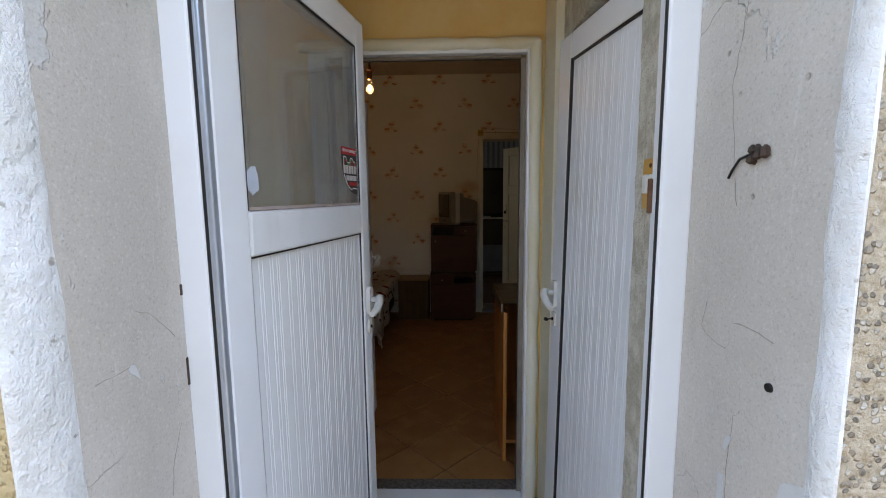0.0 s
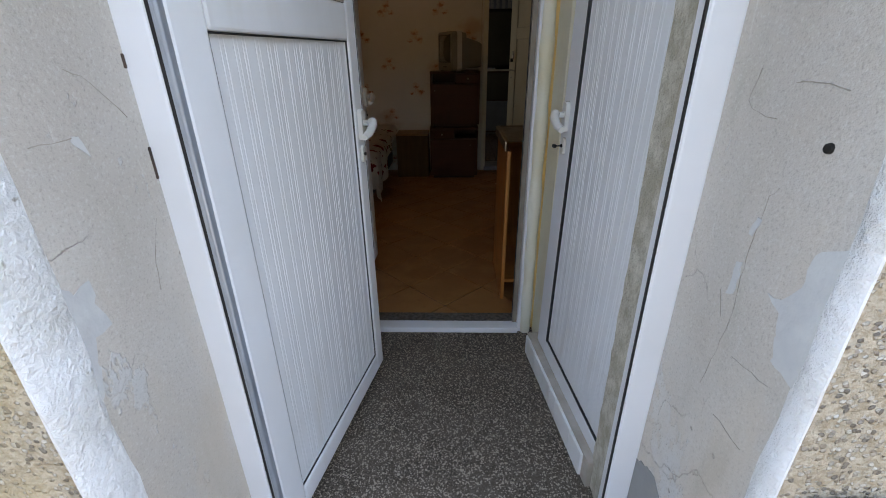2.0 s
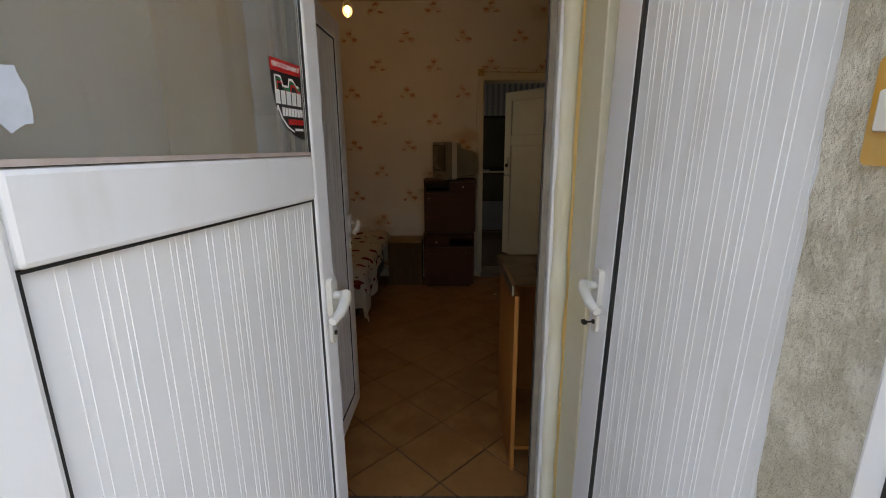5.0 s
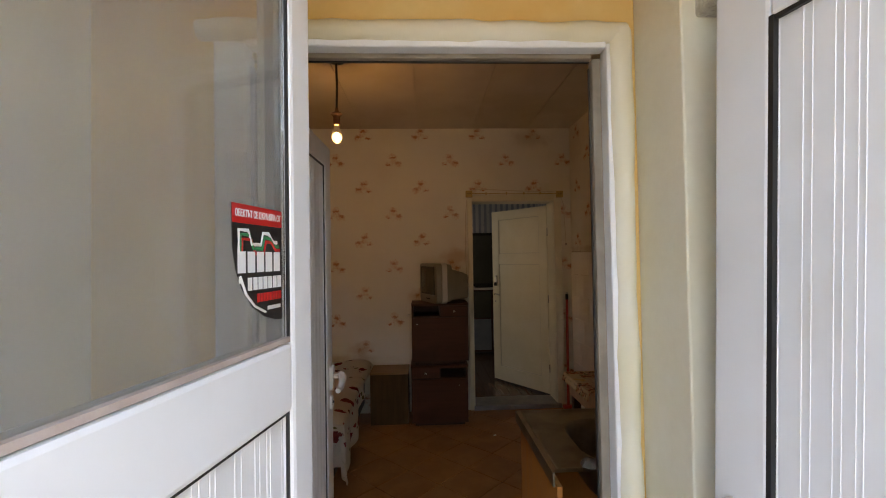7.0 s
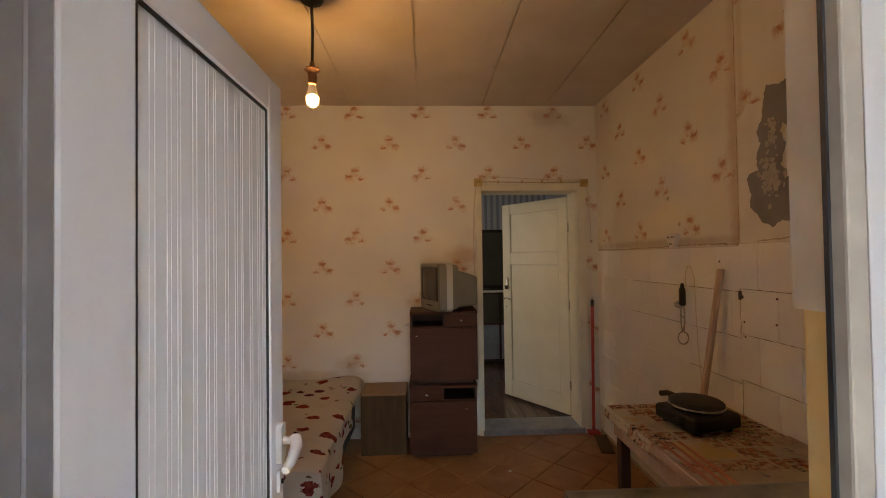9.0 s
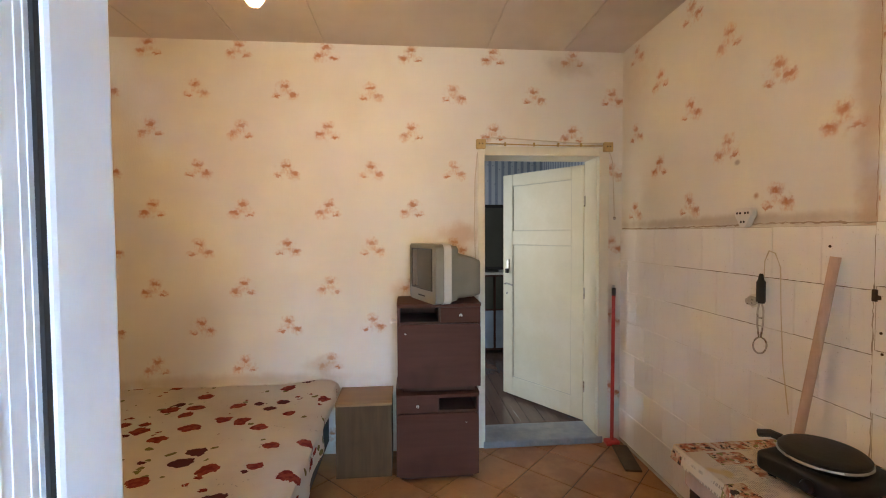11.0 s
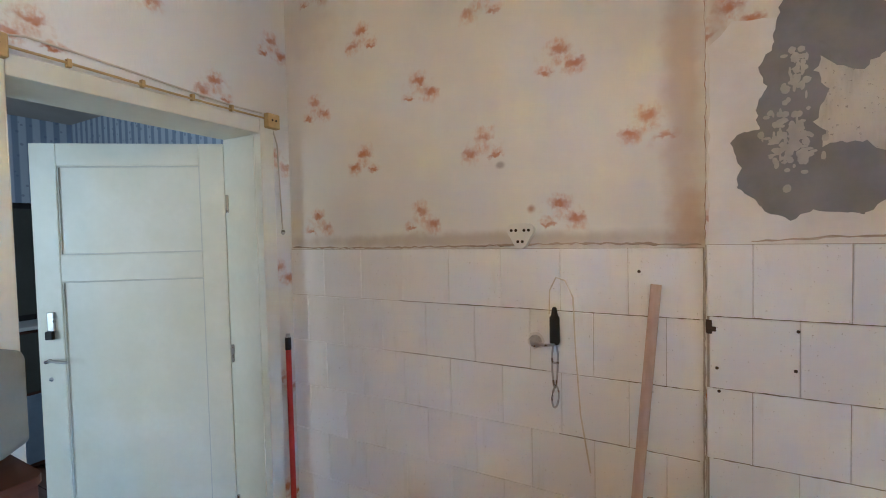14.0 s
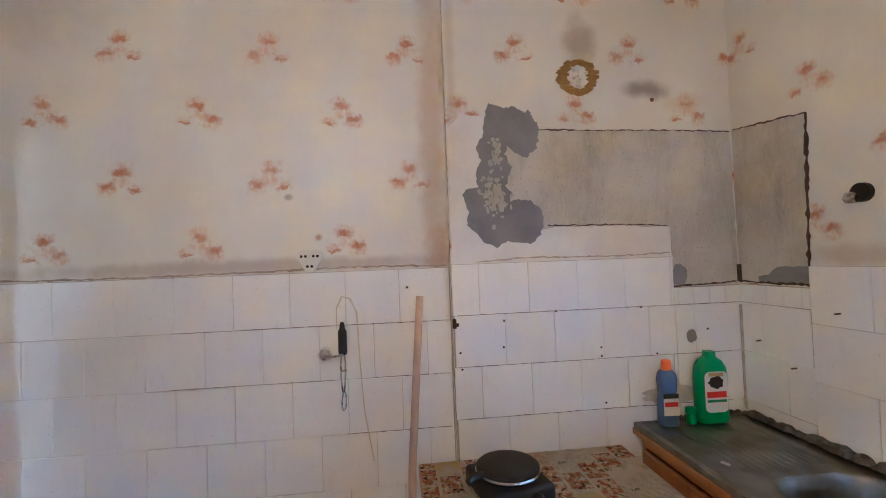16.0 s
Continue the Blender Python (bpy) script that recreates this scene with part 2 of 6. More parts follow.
def render_plaster():
    n = Net("grey_render", 0.85, spec=0.2)
    a, b, f = n.noise(1.8, 5), n.noise(1.0, 5, n.stretch(9, 9, 2.2)), n.noise(90, 3)
    c = n.ramp(a, (0.52, 0.47, 0.415), (0.62, 0.575, 0.525), 0.3, 0.7)
    c = n.mix(n.span(b, 0.55, 0.75), c, (0.44, 0.41, 0.35))
    scar = n.span(n.noise(1.0, 6, n.stretch(4.5, 4.5, 2.6), 0.66), 0.60, 0.615)
    c = n.mix(n.math("MULTIPLY", scar, 0.45), c, (0.60, 0.62, 0.63))
    crack = n.math("SUBTRACT", 1.0, n.span(n.voronoi(2.6, "DISTANCE_TO_EDGE", n.mix(0.16, n.co, n.noise(5.0, 5, color=True))), 0.0, 0.0045))
    crack = n.math("MULTIPLY", crack, n.span(n.noise(2.2, 3), 0.48, 0.60))
    c = n.mix(n.math("MULTIPLY", crack, 0.6), c, (0.30, 0.27, 0.22))
    pit = n.math("MULTIPLY", n.math("SUBTRACT", 1.0, n.span(n.voronoi(24.0), 0.07, 0.13)), n.span(n.noise(7.0, 2), 0.55, 0.6))
    c = n.mix(n.math("MULTIPLY", pit, 0.6), c, (0.30, 0.27, 0.23))
    scratch = n.span(n.noise(1.0, 4, n.stretch(60, 60, 9), 0.7), 0.62, 0.68)
    c = n.mix(n.math("MULTIPLY", scratch, 0.30), c, (0.68, 0.66, 0.62))
    drip = n.math("MULTIPLY", n.noise(1.0, 5, n.stretch(26, 26, 48), 0.68), 0.75)
    grit = n.noise(230, 2)
    c = n.mix(n.math("MULTIPLY", n.span(grit, 0.56, 0.72), 0.45), c, (0.34, 0.315, 0.27))
    c = n.mix(n.math("MULTIPLY", n.span(grit, 0.44, 0.30), 0.35), c, (0.70, 0.69, 0.66))
    tan = n.span(n.noise(1.0, 5, n.stretch(3.2, 3.2, 1.4), 0.6), 0.50, 0.68)
    c = n.mix(n.math("MULTIPLY", tan, 0.55), c, (0.60, 0.51, 0.41))
    h = n.math("ADD", n.math("ADD", n.math("MULTIPLY", scar, 0.6), drip), n.math("MULTIPLY_ADD", n.math("ADD", crack, pit), -1.0, n.math("MULTIPLY_ADD", grit, 0.25, n.math("MULTIPLY", f, 0.35))))
    n.bump(h, 0.6, 0.007)
    return n.done(c)


def pebble_dash():
    n = Net("pebble_dash", 0.9, spec=0.2)
    co = n.mix(0.012, n.co, n.noise(40.0, 3, color=True))
    v = n.voronoi(120.0, co=co, out="Color")
    d = n.voronoi(120.0, co=co)
    s = n.axes(v)
    c = n.ramp(n.noise(55, 5, rough=0.7), (0.40, 0.32, 0.23), (0.68, 0.60, 0.49), 0.3, 0.7)
    stone = n.math("MULTIPLY", n.span(d, 0.55, 0.40), n.span(s[2], 0.45, 0.5))
    c = n.mix(stone, c, n.ramp(s[0], (0.36, 0.30, 0.25), (0.72, 0.68, 0.62), 0.1, 0.9))
    c = n.mix(n.math("MULTIPLY", stone, n.span(s[1], 0.75, 0.8)), c, (0.20, 0.18, 0.165))
    grey = n.span(n.axes()[0], 0.5, 0.7)
    c = n.mix(n.math("MULTIPLY", n.span(n.noise(1.7, 3), 0.40, 0.62), n.math("MULTIPLY_ADD", grey, -0.75, 0.9)), c, (0.66, 0.50, 0.27))
    n.bump(n.math("ADD", n.math("MULTIPLY", stone, 0.8), n.math("ADD", n.noise(26, 4), n.noise(110, 4, rough=0.7))), 1.0, 0.010)
    return n.done(c)


def terrazzo():
    n = Net("terrazzo", 0.7, spec=0.3)
    chip = n.axes(n.voronoi(300.0, out="Color"))
    chip2 = n.axes(n.voronoi(190.0, out="Color"))
    c = n.ramp(n.noise(5, 3), (0.050, 0.038, 0.028), (0.085, 0.066, 0.050))
    c = n.mix(n.span(chip[0], 0.50, 0.56), c, (0.120, 0.097, 0.076))
    c = n.mix(n.span(chip[1], 0.88, 0.9), c, (0.36, 0.305, 0.25))
    c = n.mix(n.span(chip2[0], 0.90, 0.92), c, (0.34, 0.29, 0.235))
    n.bump(chip[2], 0.3, 0.002)
    return n.done(c)


def pvc(name="white_pvc", grain=False):
    n = Net(name, 0.32)
    c = n.ramp(n.noise(2.5, 4), (0.80, 0.81, 0.83), (0.74, 0.75, 0.76), 0.4, 0.75)
    c = n.mix(n.math("MULTIPLY", n.span(n.noise(1.0, 4, n.stretch(7, 7, 2)), 0.58, 0.8), 0.35), c, (0.55, 0.50, 0.42))
    n.bump(n.noise(25, 2), 0.03, 0.002)
    return n.done(c, n.math("MULTIPLY_ADD", n.noise(12, 3), 0.25, 0.22))


def tile_white():
    n = Net("white_tile", 0.22)
    r = n.random()
    c = n.ramp(r, (0.84, 0.84, 0.835), (0.88, 0.88, 0.875), 0.0, 1.0)
    pos = n.position()
    c = n.mix(n.math("MULTIPLY", n.span(n.noise(1.6, 6, pos, 0.6), 0.50, 0.8), 0.18), c, (0.72, 0.68, 0.62))
    streak = n.noise(1.0, 4, n.stretch(22, 22, 5, pos), 0.6)
    c = n.mix(n.math("MULTIPLY", n.span(streak, 0.55, 0.85), 0.25), c, (0.60, 0.53, 0.44))
    c = n.mix(n.math("MULTIPLY", n.span(n.noise(140, 2, pos), 0.70, 0.74), 0.5), c, (0.30, 0.24, 0.18))
    n.bump(n.noise(9, 2, pos), 0.05, 0.003)
    return n.done(c, n.math("MULTIPLY_ADD", n.noise(6, 3, pos), 0.08, 0.27))


def tile_floor():
    n = Net("terracotta_tile", 0.3, spec=0.28)
    pos = n.position()
    r = n.random()
    c = n.ramp(r, (0.27, 0.112, 0.038), (0.33, 0.150, 0.055), 0.0, 1.0)
    c = n.mix(n.span(n.noise(6, 4, pos), 0.4, 0.7), c, (0.36, 0.175, 0.065))
    c = n.mix(n.math("MULTIPLY", n.span(n.noise(22, 4, pos), 0.5, 0.8), 0.6), c, (0.24, 0.11, 0.045))
    n.bump(n.noise(30, 3, pos), 0.06, 0.002)
    return n.done(c, n.math("MULTIPLY_ADD", n.noise(8, 3, pos), 0.35, 0.20))


def ceiling_mat():
    n = Net("ceiling_board", 0.8, spec=0.2)
    c = n.ramp(n.noise(1.1, 4), (0.64, 0.57, 0.49), (0.52, 0.44, 0.35), 0.35, 0.7)
    ax = n.axes()
    # The shadow round the lamp's rose is painted into the ceiling colour
    rose_shadow = n.math("SQRT", n.math("ADD", n.math("POWER", n.math("SUBTRACT", ax[0], 0.11), 2.0), n.math("POWER", n.math("SUBTRACT", ax[1], 4.42), 2.0)))
    c = n.mix(n.math("MULTIPLY", n.math("SUBTRACT", 1.0, n.span(n.math("ADD", rose_shadow, n.math("MULTIPLY", n.noise(7, 3), 0.12)), 0.10, 0.36)), 0.6), c, (0.23, 0.17, 0.12))
    n.bump(n.noise(20, 4), 0.2, 0.004)
    return n.done(c)


def bedspread_mat():
    """White cotton with dark red and rust blooms and green leaves, and a little grey scribble."""
    n = Net("flowered_cotton", 0.85, spec=0.2)
    co = n.mix(0.06, n.co, n.noise(14, 3, color=True))
    wide = n.stretch(9.0, 11.5, 10.5, co)
    cell = n.voronoi(1.0, co=wide)
    rnd = n.axes(n.voronoi(1.0, co=wide, out="Color"))
    base = n.ramp(n.noise(3, 3), (0.82, 0.77, 0.71), (0.75, 0.68, 0.61))
    size = n.math("MULTIPLY", n.span(rnd[0], 0.05, 0.80), 0.42)
    red = n.math("LESS_THAN", n.math("ADD", cell, n.math("MULTIPLY", n.math("SUBTRACT", n.noise(45, 2), 0.5), 0.25)), size)
    hue = n.ramp(n.noise(34, 3), (0.21, 0.022, 0.022), (0.33, 0.065, 0.045), 0.4, 0.6)
    hue = n.mix(n.span(rnd[1], 0.72, 0.74), hue, (0.10, 0.02, 0.03))
    leaf_d = n.voronoi(17.0, co=co)
    leaf_r = n.axes(n.voronoi(17.0, co=co, out="Color"))
    leaf = n.math("MULTIPLY", n.math("LESS_THAN", leaf_d, 0.27), n.math("GREATER_THAN", leaf_r[0], 0.80))
    c = n.mix(leaf, base, (0.22, 0.20, 0.09))
    scrib = n.math("MULTIPLY", n.span(n.noise(55, 2), 0.66, 0.69), n.span(n.noise(6, 2), 0.55, 0.62))
    c = n.mix(n.math("MULTIPLY", scrib, 0.6), c, (0.36, 0.31, 0.30))
    c = n.mix(red, c, hue)
    n.bump(n.noise(260, 2), 0.2, 0.001)
    return n.done(c)


def newsprint():
    """Advertising sheets: pale paper with blocks of pictures and bars of colour."""
    n = Net("newsprint", 0.7, spec=0.25)
    br = n.t.nodes.new("ShaderNodeTexBrick")
    br.inputs["Scale"].default_value = 1.0
    br.inputs["Brick Width"].default_value = 0.125
    br.inputs["Row Height"].default_value = 0.085
    br.inputs["Mortar Size"].default_value = 0.006
    br.inputs["Color1"].default_value = (0, 0, 0, 1)
    br.inputs["Color2"].default_value = (1, 1, 1, 1)
    n.link(n.co, br.inputs["Vector"])
    pick = n.axes(br.outputs["Color"])[0]
    pic = n.mix(n.span(n.noise(44, 4), 0.38, 0.62), (0.46, 0.15, 0.08), (0.76, 0.60, 0.40))
    pic = n.mix(n.span(n.noise(50, 3), 0.56, 0.62), pic, (0.06, 0.04, 0.035))
    pic = n.mix(n.span(n.noise(48, 2), 0.60, 0.64), pic, (0.78, 0.70, 0.58))
    pic = n.mix(n.span(n.noise(40, 2), 0.62, 0.66), pic, (0.30, 0.28, 0.10))
    paper = n.ramp(n.noise(4, 3), (0.80, 0.71, 0.56), (0.74, 0.62, 0.46))
    rows = n.span(n.math("SINE", n.math("MULTIPLY", n.axes()[0], 900.0)), 0.0, 0.5)
    text = n.math("MULTIPLY", n.math("MULTIPLY", rows, n.span(n.noise(1.0, 2, n.stretch(40, 160, 1)), 0.42, 0.5)), n.span(n.noise(11, 2), 0.42, 0.52))
    paper = n.mix(n.math("MULTIPLY", text, 0.55), paper, (0.20, 0.13, 0.09))
    paper = n.mix(n.math("MULTIPLY", n.span(n.noise(5.0, 2), 0.58, 0.64), 0.7), paper, (0.72, 0.52, 0.14))
    c = n.mix(n.math("MULTIPLY", n.span(pick, 0.34, 0.36), n.math("SUBTRACT", 1.0, br.outputs["Fac"])), paper, pic)
    n.bump(n.noise(7, 4), 0.3, 0.004)
    return n.done(c)


def steel():
    n = Net("worn_steel", 0.34, 1.0)
    c = n.ramp(n.noise(6, 4), (0.34, 0.325, 0.30), (0.20, 0.19, 0.17))
    n.bump(n.noise(120, 2), 0.05, 0.001)
    return n.done(c, n.math("MULTIPLY_ADD", n.noise(9, 4), 0.4, 0.16))


def glass_mat(name, tint, rough, clear=1.0):
    n = Net(name, rough)
    n.b.inputs["Transmission Weight"].default_value = clear
    n.b.inputs["IOR"].default_value = 1.45
    return n.done(n.ramp(n.noise(3, 3), tint, tuple(v * 0.9 for v in tint)))


def glow(name, color, strength):
    n = Net(name)
    n.b.inputs["Emission Color"].default_value = (*color, 1)
    n.b.inputs["Emission Strength"].default_value = strength
    return n.done(color)


def bare_wall():
    """The old plaster from which the paper has been torn, with grime."""
    n = Net("bare_plaster", 0.9, spec=0.15)
    c = n.ramp(n.noise(3.5, 6, None, 0.6), (0.62, 0.585, 0.51), (0.46, 0.425, 0.36), 0.35, 0.7)
    c = n.mix(n.math("MULTIPLY", n.span(n.noise(1.0, 5, n.stretch(9, 9, 2.5), 0.65), 0.48, 0.75), 0.55), c, (0.27, 0.25, 0.21))
    rib = n.noise(1.0, 3, n.stretch(150, 150, 28), 0.6)
    c = n.mix(n.math("MULTIPLY", n.span(rib, 0.42, 0.7), 0.4), c, (0.66, 0.63, 0.57))
    speck = n.span(n.noise(120, 3, None, 0.7), 0.62, 0.68)
    c = n.mix(n.math("MULTIPLY", speck, 0.6), c, (0.16, 0.14, 0.12))
    n.bump(n.math("ADD", n.math("MULTIPLY", rib, 0.8), n.noise(35, 5)), 0.7, 0.004)
    return n.done(c)


def striped_paper():
    n = Net("blue_striped_paper", 0.8, spec=0.2)
    ax = n.axes()
    s = n.math("SINE", n.math("MULTIPLY", n.math("ADD", ax[0], ax[1]), 62.0))
    c = n.ramp(s, (0.62, 0.66, 0.72), (0.34, 0.39, 0.50), -0.2, 0.5)
    d = n.math("LESS_THAN", n.voronoi(16.0), 0.2)
    c = n.mix(n.math("MULTIPLY", d, 0.5), c, (0.20, 0.24, 0.36))
    return n.done(c)


M_RENDER, M_PEBBLE, M_TERRAZZO = render_plaster(), pebble_dash(), terrazzo()


def limewash():
    n = Net("limewash", 0.92, spec=0.15)
    c = n.ramp(n.noise(9, 5), (0.86, 0.86, 0.86), (0.74, 0.73, 0.70), 0.35, 0.75)
    c = n.mix(n.span(n.noise(42, 4), 0.66, 0.74), c, (0.50, 0.47, 0.42))
    n.bump(n.math("ADD", n.noise(30, 5, rough=0.7), n.math("MULTIPLY", n.noise(7, 4), 1.2)), 0.9, 0.016)
    return n.done(c)


M_WHITEWASH = limewash()
M_CEMENT = paint("cement", (0.24, 0.24, 0.24), (0.31, 0.30, 0.29), 0.9, 6.0, 0.6, 70)
M_YARD = paint("worn_cement_yard", (0.10, 0.096, 0.09), (0.14, 0.134, 0.124), 0.9, 2.0, 0.5, 40)
M_DARK_CEMENT = paint("patch_cement", (0.205, 0.20, 0.20), (0.27, 0.265, 0.265), 0.9, 8.0, 0.8, 50)
M_PVC, M_TILE, M_FLOOR_TILE = pvc(), tile_white(), tile_floor()
M_REBATE = paint("grey_brown_rebate", (0.22, 0.185, 0.15), (0.30, 0.26, 0.21), 0.7, 12)
M_GASKET = paint("black_rubber", (0.012, 0.012, 0.014), (0.02, 0.02, 0.02), 0.5)
M_STEEL_TRIM = paint("aluminium_trim", (0.50, 0.56, 0.64), (0.42, 0.47, 0.54), 0.35, 9, 0.05, 80, 0.6)
M_GROUT = paint("grout", (0.40, 0.35, 0.29), (0.54, 0.49, 0.43), 0.95, 9)
M_FLOOR_GROUT = paint("floor_grout", (0.055, 0.032, 0.018), (0.09, 0.055, 0.03), 0.9, 9)
M_CEILING, M_BARE = ceiling_mat(), bare_wall()
M_DOOR_PAINT = paint("old_white_paint", (0.73, 0.70, 0.56), (0.79, 0.765, 0.65), 0.4, 4.0, 0.2, 35)
M_BROWN = wood("brown_veneer", (0.066, 0.024, 0.015), (0.085, 0.032, 0.020), 0, 0.55, spec=0.22)
M_BROWN_EDGE = wood("dark_brown_edge", (0.045, 0.02, 0.013), (0.07, 0.03, 0.02), 2, 0.5, spec=0.22)
M_ORANGE = wood("orange_veneer", (0.40, 0.15, 0.035), (0.50, 0.21, 0.06), 2, 0.35)
M_BOX_WOOD = wood("drab_board", (0.075, 0.045, 0.022), (0.105, 0.064, 0.033), 2, 0.65, 26, 0.2)
M_RAW_WOOD = wood("raw_wood", (0.50, 0.35, 0.26), (0.60, 0.44, 0.34), 2, 0.6, 30)
M_FLOOR_BOARD = wood("painted_boards", (0.10, 0.062, 0.05), (0.14, 0.085, 0.065), 1, 0.22, 10)
M_BEDSPREAD, M_NEWS, M_STEEL = bedspread_mat(), newsprint(), steel()
M_TV = paint("grey_plastic", (0.205, 0.20, 0.165), (0.24, 0.235, 0.195), 0.45, 7, 0.1, 120)
M_TV_PALE = paint("pale_plastic", (0.55, 0.55, 0.53), (0.60, 0.59, 0.56), 0.4, 7, 0.1, 120)
M_SCREEN = paint("dark_screen", (0.060, 0.060, 0.050), (0.075, 0.073, 0.062), 0.22, 3, 0.0, 40)
M_BLACK = paint("black_plastic", (0.012, 0.011, 0.011), (0.022, 0.020, 0.018), 0.45, 12, 0.1, 90, 0.0, 0.25)
M_RED = paint("red_plastic", (0.48, 0.035, 0.02), (0.40, 0.03, 0.02), 0.35, 12, 0.05, 90)
M_OCHRE = paint("yellowed_plastic", (0.55, 0.40, 0.16), (0.46, 0.31, 0.11), 0.45, 20, 0.1, 90)
M_SWITCH = paint("orange_paint_drips", (0.62, 0.30, 0.05), (0.55, 0.36, 0.14), 0.6, 20, 0.2, 90)
M_WHITE = paint("white_plastic", (0.76, 0.75, 0.72), (0.70, 0.68, 0.63), 0.35, 12, 0.05, 90)
M_BLUE = paint("blue_plastic", (0.07, 0.13, 0.33), (0.09, 0.17, 0.40), 0.3, 12, 0.05, 90)
M_GREEN = paint("green_plastic", (0.01, 0.30, 0.075), (0.015, 0.36, 0.10), 0.3, 12, 0.05, 90)
M_ORANGE_CAP = paint("orange_plastic", (0.85, 0.18, 0.03), (0.80, 0.15, 0.03), 0.35)
M_CHROME = paint("dull_chrome", (0.55, 0.54, 0.52), (0.40, 0.38, 0.35), 0.28, 15, 0.05, 90, 1.0)
M_RUST = paint("rust", (0.10, 0.04, 0.02), (0.17, 0.08, 0.04), 0.8, 40, 0.6, 120)
# near-black brown for dirt, old iron and the painted-in shade of gaps
M_DIRT_SHADE = paint("dirt_and_crack_shade", (0.035, 0.024, 0.018), (0.09, 0.055, 0.04), 0.95, 30, 0.6, 80)
M_FOAM = paint("yellow_foam", (0.42, 0.24, 0.06), (0.50, 0.32, 0.11), 0.9, 25, 1.0, 60)
# transmission below 1 mixes in a pale haze for dust and reflection
M_GLASS = glass_mat("door_glass", (0.80, 0.80, 0.76), 0.03, 0.84)
M_BULB_GLASS = glass_mat("bulb_glass", (1.0, 0.97, 0.92), 0.0)
M_FILAMENT = glow("filament", (1.0, 0.55, 0.2), 19.0)
M_STRIPE = striped_paper()
M_WIRE = paint("cream_cable", (0.66, 0.60, 0.48), (0.58, 0.50, 0.38), 0.5, 20)
M_STICKER_BLACK = paint("sticker_black", (0.012, 0.012, 0.014), (0.02, 0.02, 0.02), 0.35)
M_STICKER_WHITE = paint("sticker_white", (0.80, 0.80, 0.80), (0.75, 0.75, 0.75), 0.4)
M_STICKER_RED = paint("sticker_red", (0.60, 0.02, 0.02), (0.55, 0.02, 0.02), 0.35)
M_STICKER_GREEN = paint("sticker_green", (0.01, 0.25, 0.10), (0.01, 0.22, 0.08), 0.4)
M_PRINT_RED = paint("faded_print_red", (0.46, 0.13, 0.07), (0.56, 0.22, 0.13), 0.8, 30)
M_PAINT_SPOT = paint("pale_paint_spot", (0.55, 0.60, 0.68), (0.50, 0.55, 0.62), 0.8, 30)

# ---- setting: outside and porch ----
FRONT, BACK = 1.40, 5.91          # outer face of the house, far wall of the kitchen
E_OUT, E_IN = 2.745, 2.99          # the entry wall between porch and kitchen
RIGHT, LEFT, TOP = 2.09, -1.55, 2.73

structure("ground", boxed((-40, -60, -0.12, 40, E_OUT, -0.062), (-40, E_OUT, -0.12, LEFT - 0.15, 60, -0.062)), M_YARD, "grey cement yard in front of the house", "ground")
# Added wall, never in view: keeps low skylight and bounce out of the kitchen
structure("sky_blocker", boxed((-9, -3.8, -0.1, 9, -3.5, 3.4), (-9, -3.5, -0.1, -8.7, 1.4, 3.4), (8.7, -3.5, -0.1, 9, 1.4, 3.4)), paint("dark_blocker", (0.075, 0.072, 0.068), (0.10, 0.095, 0.088), 0.9, 3.0, 0.5, 40), "added unseen dark wall that blocks low skylight from the door", "wall")
structure("wall_front", boxed((-0.30, 1.375, -0.1, 0.235, 1.86, 2.35), (1.23, FRONT, -0.1, 5, 1.86, 2.35), (-0.30, FRONT, 2.35, 5, 1.86, 3.2), (4.85, 1.86, -0.1, 5, E_IN, 3.0), (RIGHT + 0.15, E_OUT, -0.1, 4.85, E_IN, 3.0)),
          M_PEBBLE, "house front in coarse ochre pebble dash", "wall")
structure("reveal_1", boxed((0.235, 1.44, -0.02, 0.250, 1.700, 2.35)), M_RENDER, "grey cracked render beside the porch door", "wall")
structure("reveal_2", boxed((1.215, 1.42, 0.0, 1.23, 1.755, 2.35)), M_RENDER, "grey cracked render with trowel marks", "wall")


def whitewash_edge(name, x, side, y1, front):
    """A brushed white band that wraps the corner of the wall, with an uneven outline."""
    bm = bmesh.new()
    rows = []
    for k in range(60):
        z = -0.02 + 2.4 * k / 59
        w1 = 0.012 * noise.noise((z * 6, x, 0)) + 0.006 * noise.noise((z * 25, x, 3))
        w2 = 0.014 * noise.noise((z * 5, x, 7)) + 0.008 * noise.noise((z * 22, x, 9))
        off = 0.012 * side
        rows.append([bm.verts.new(p) for p in ((x + off * 0.2, y1 + w1, z), (x + off, y1 - 0.02 + w1, z), (x + off, front, z),
                                              (x + off * 0.5, front - 0.008, z), (x - (0.001 + 0.15 * w2) * side, front - 0.005, z), (x - (0.004 + 0.3 * w2) * side, front + 0.004, z))])
    for a, b in zip(rows, rows[1:]):
        for i in range(5):
            bm.faces.new((a[i], a[i + 1], b[i + 1], b[i]))
    return structure(name, bm, M_WHITEWASH, "thick white limewash band on the wall corner", "trim", smooth=True)


whitewash_edge("trim_1", 0.241, 1, 1.462, 1.375)
whitewash_edge("trim_2", 1.224, -1, 1.445, FRONT)
structure("plinth", boxed((1.262, FRONT - 0.03, -0.1, 3.5, FRONT - 0.002, 0.64), bevel=0.01), M_CEMENT, "smooth grey cement plinth along the wall", "trim")

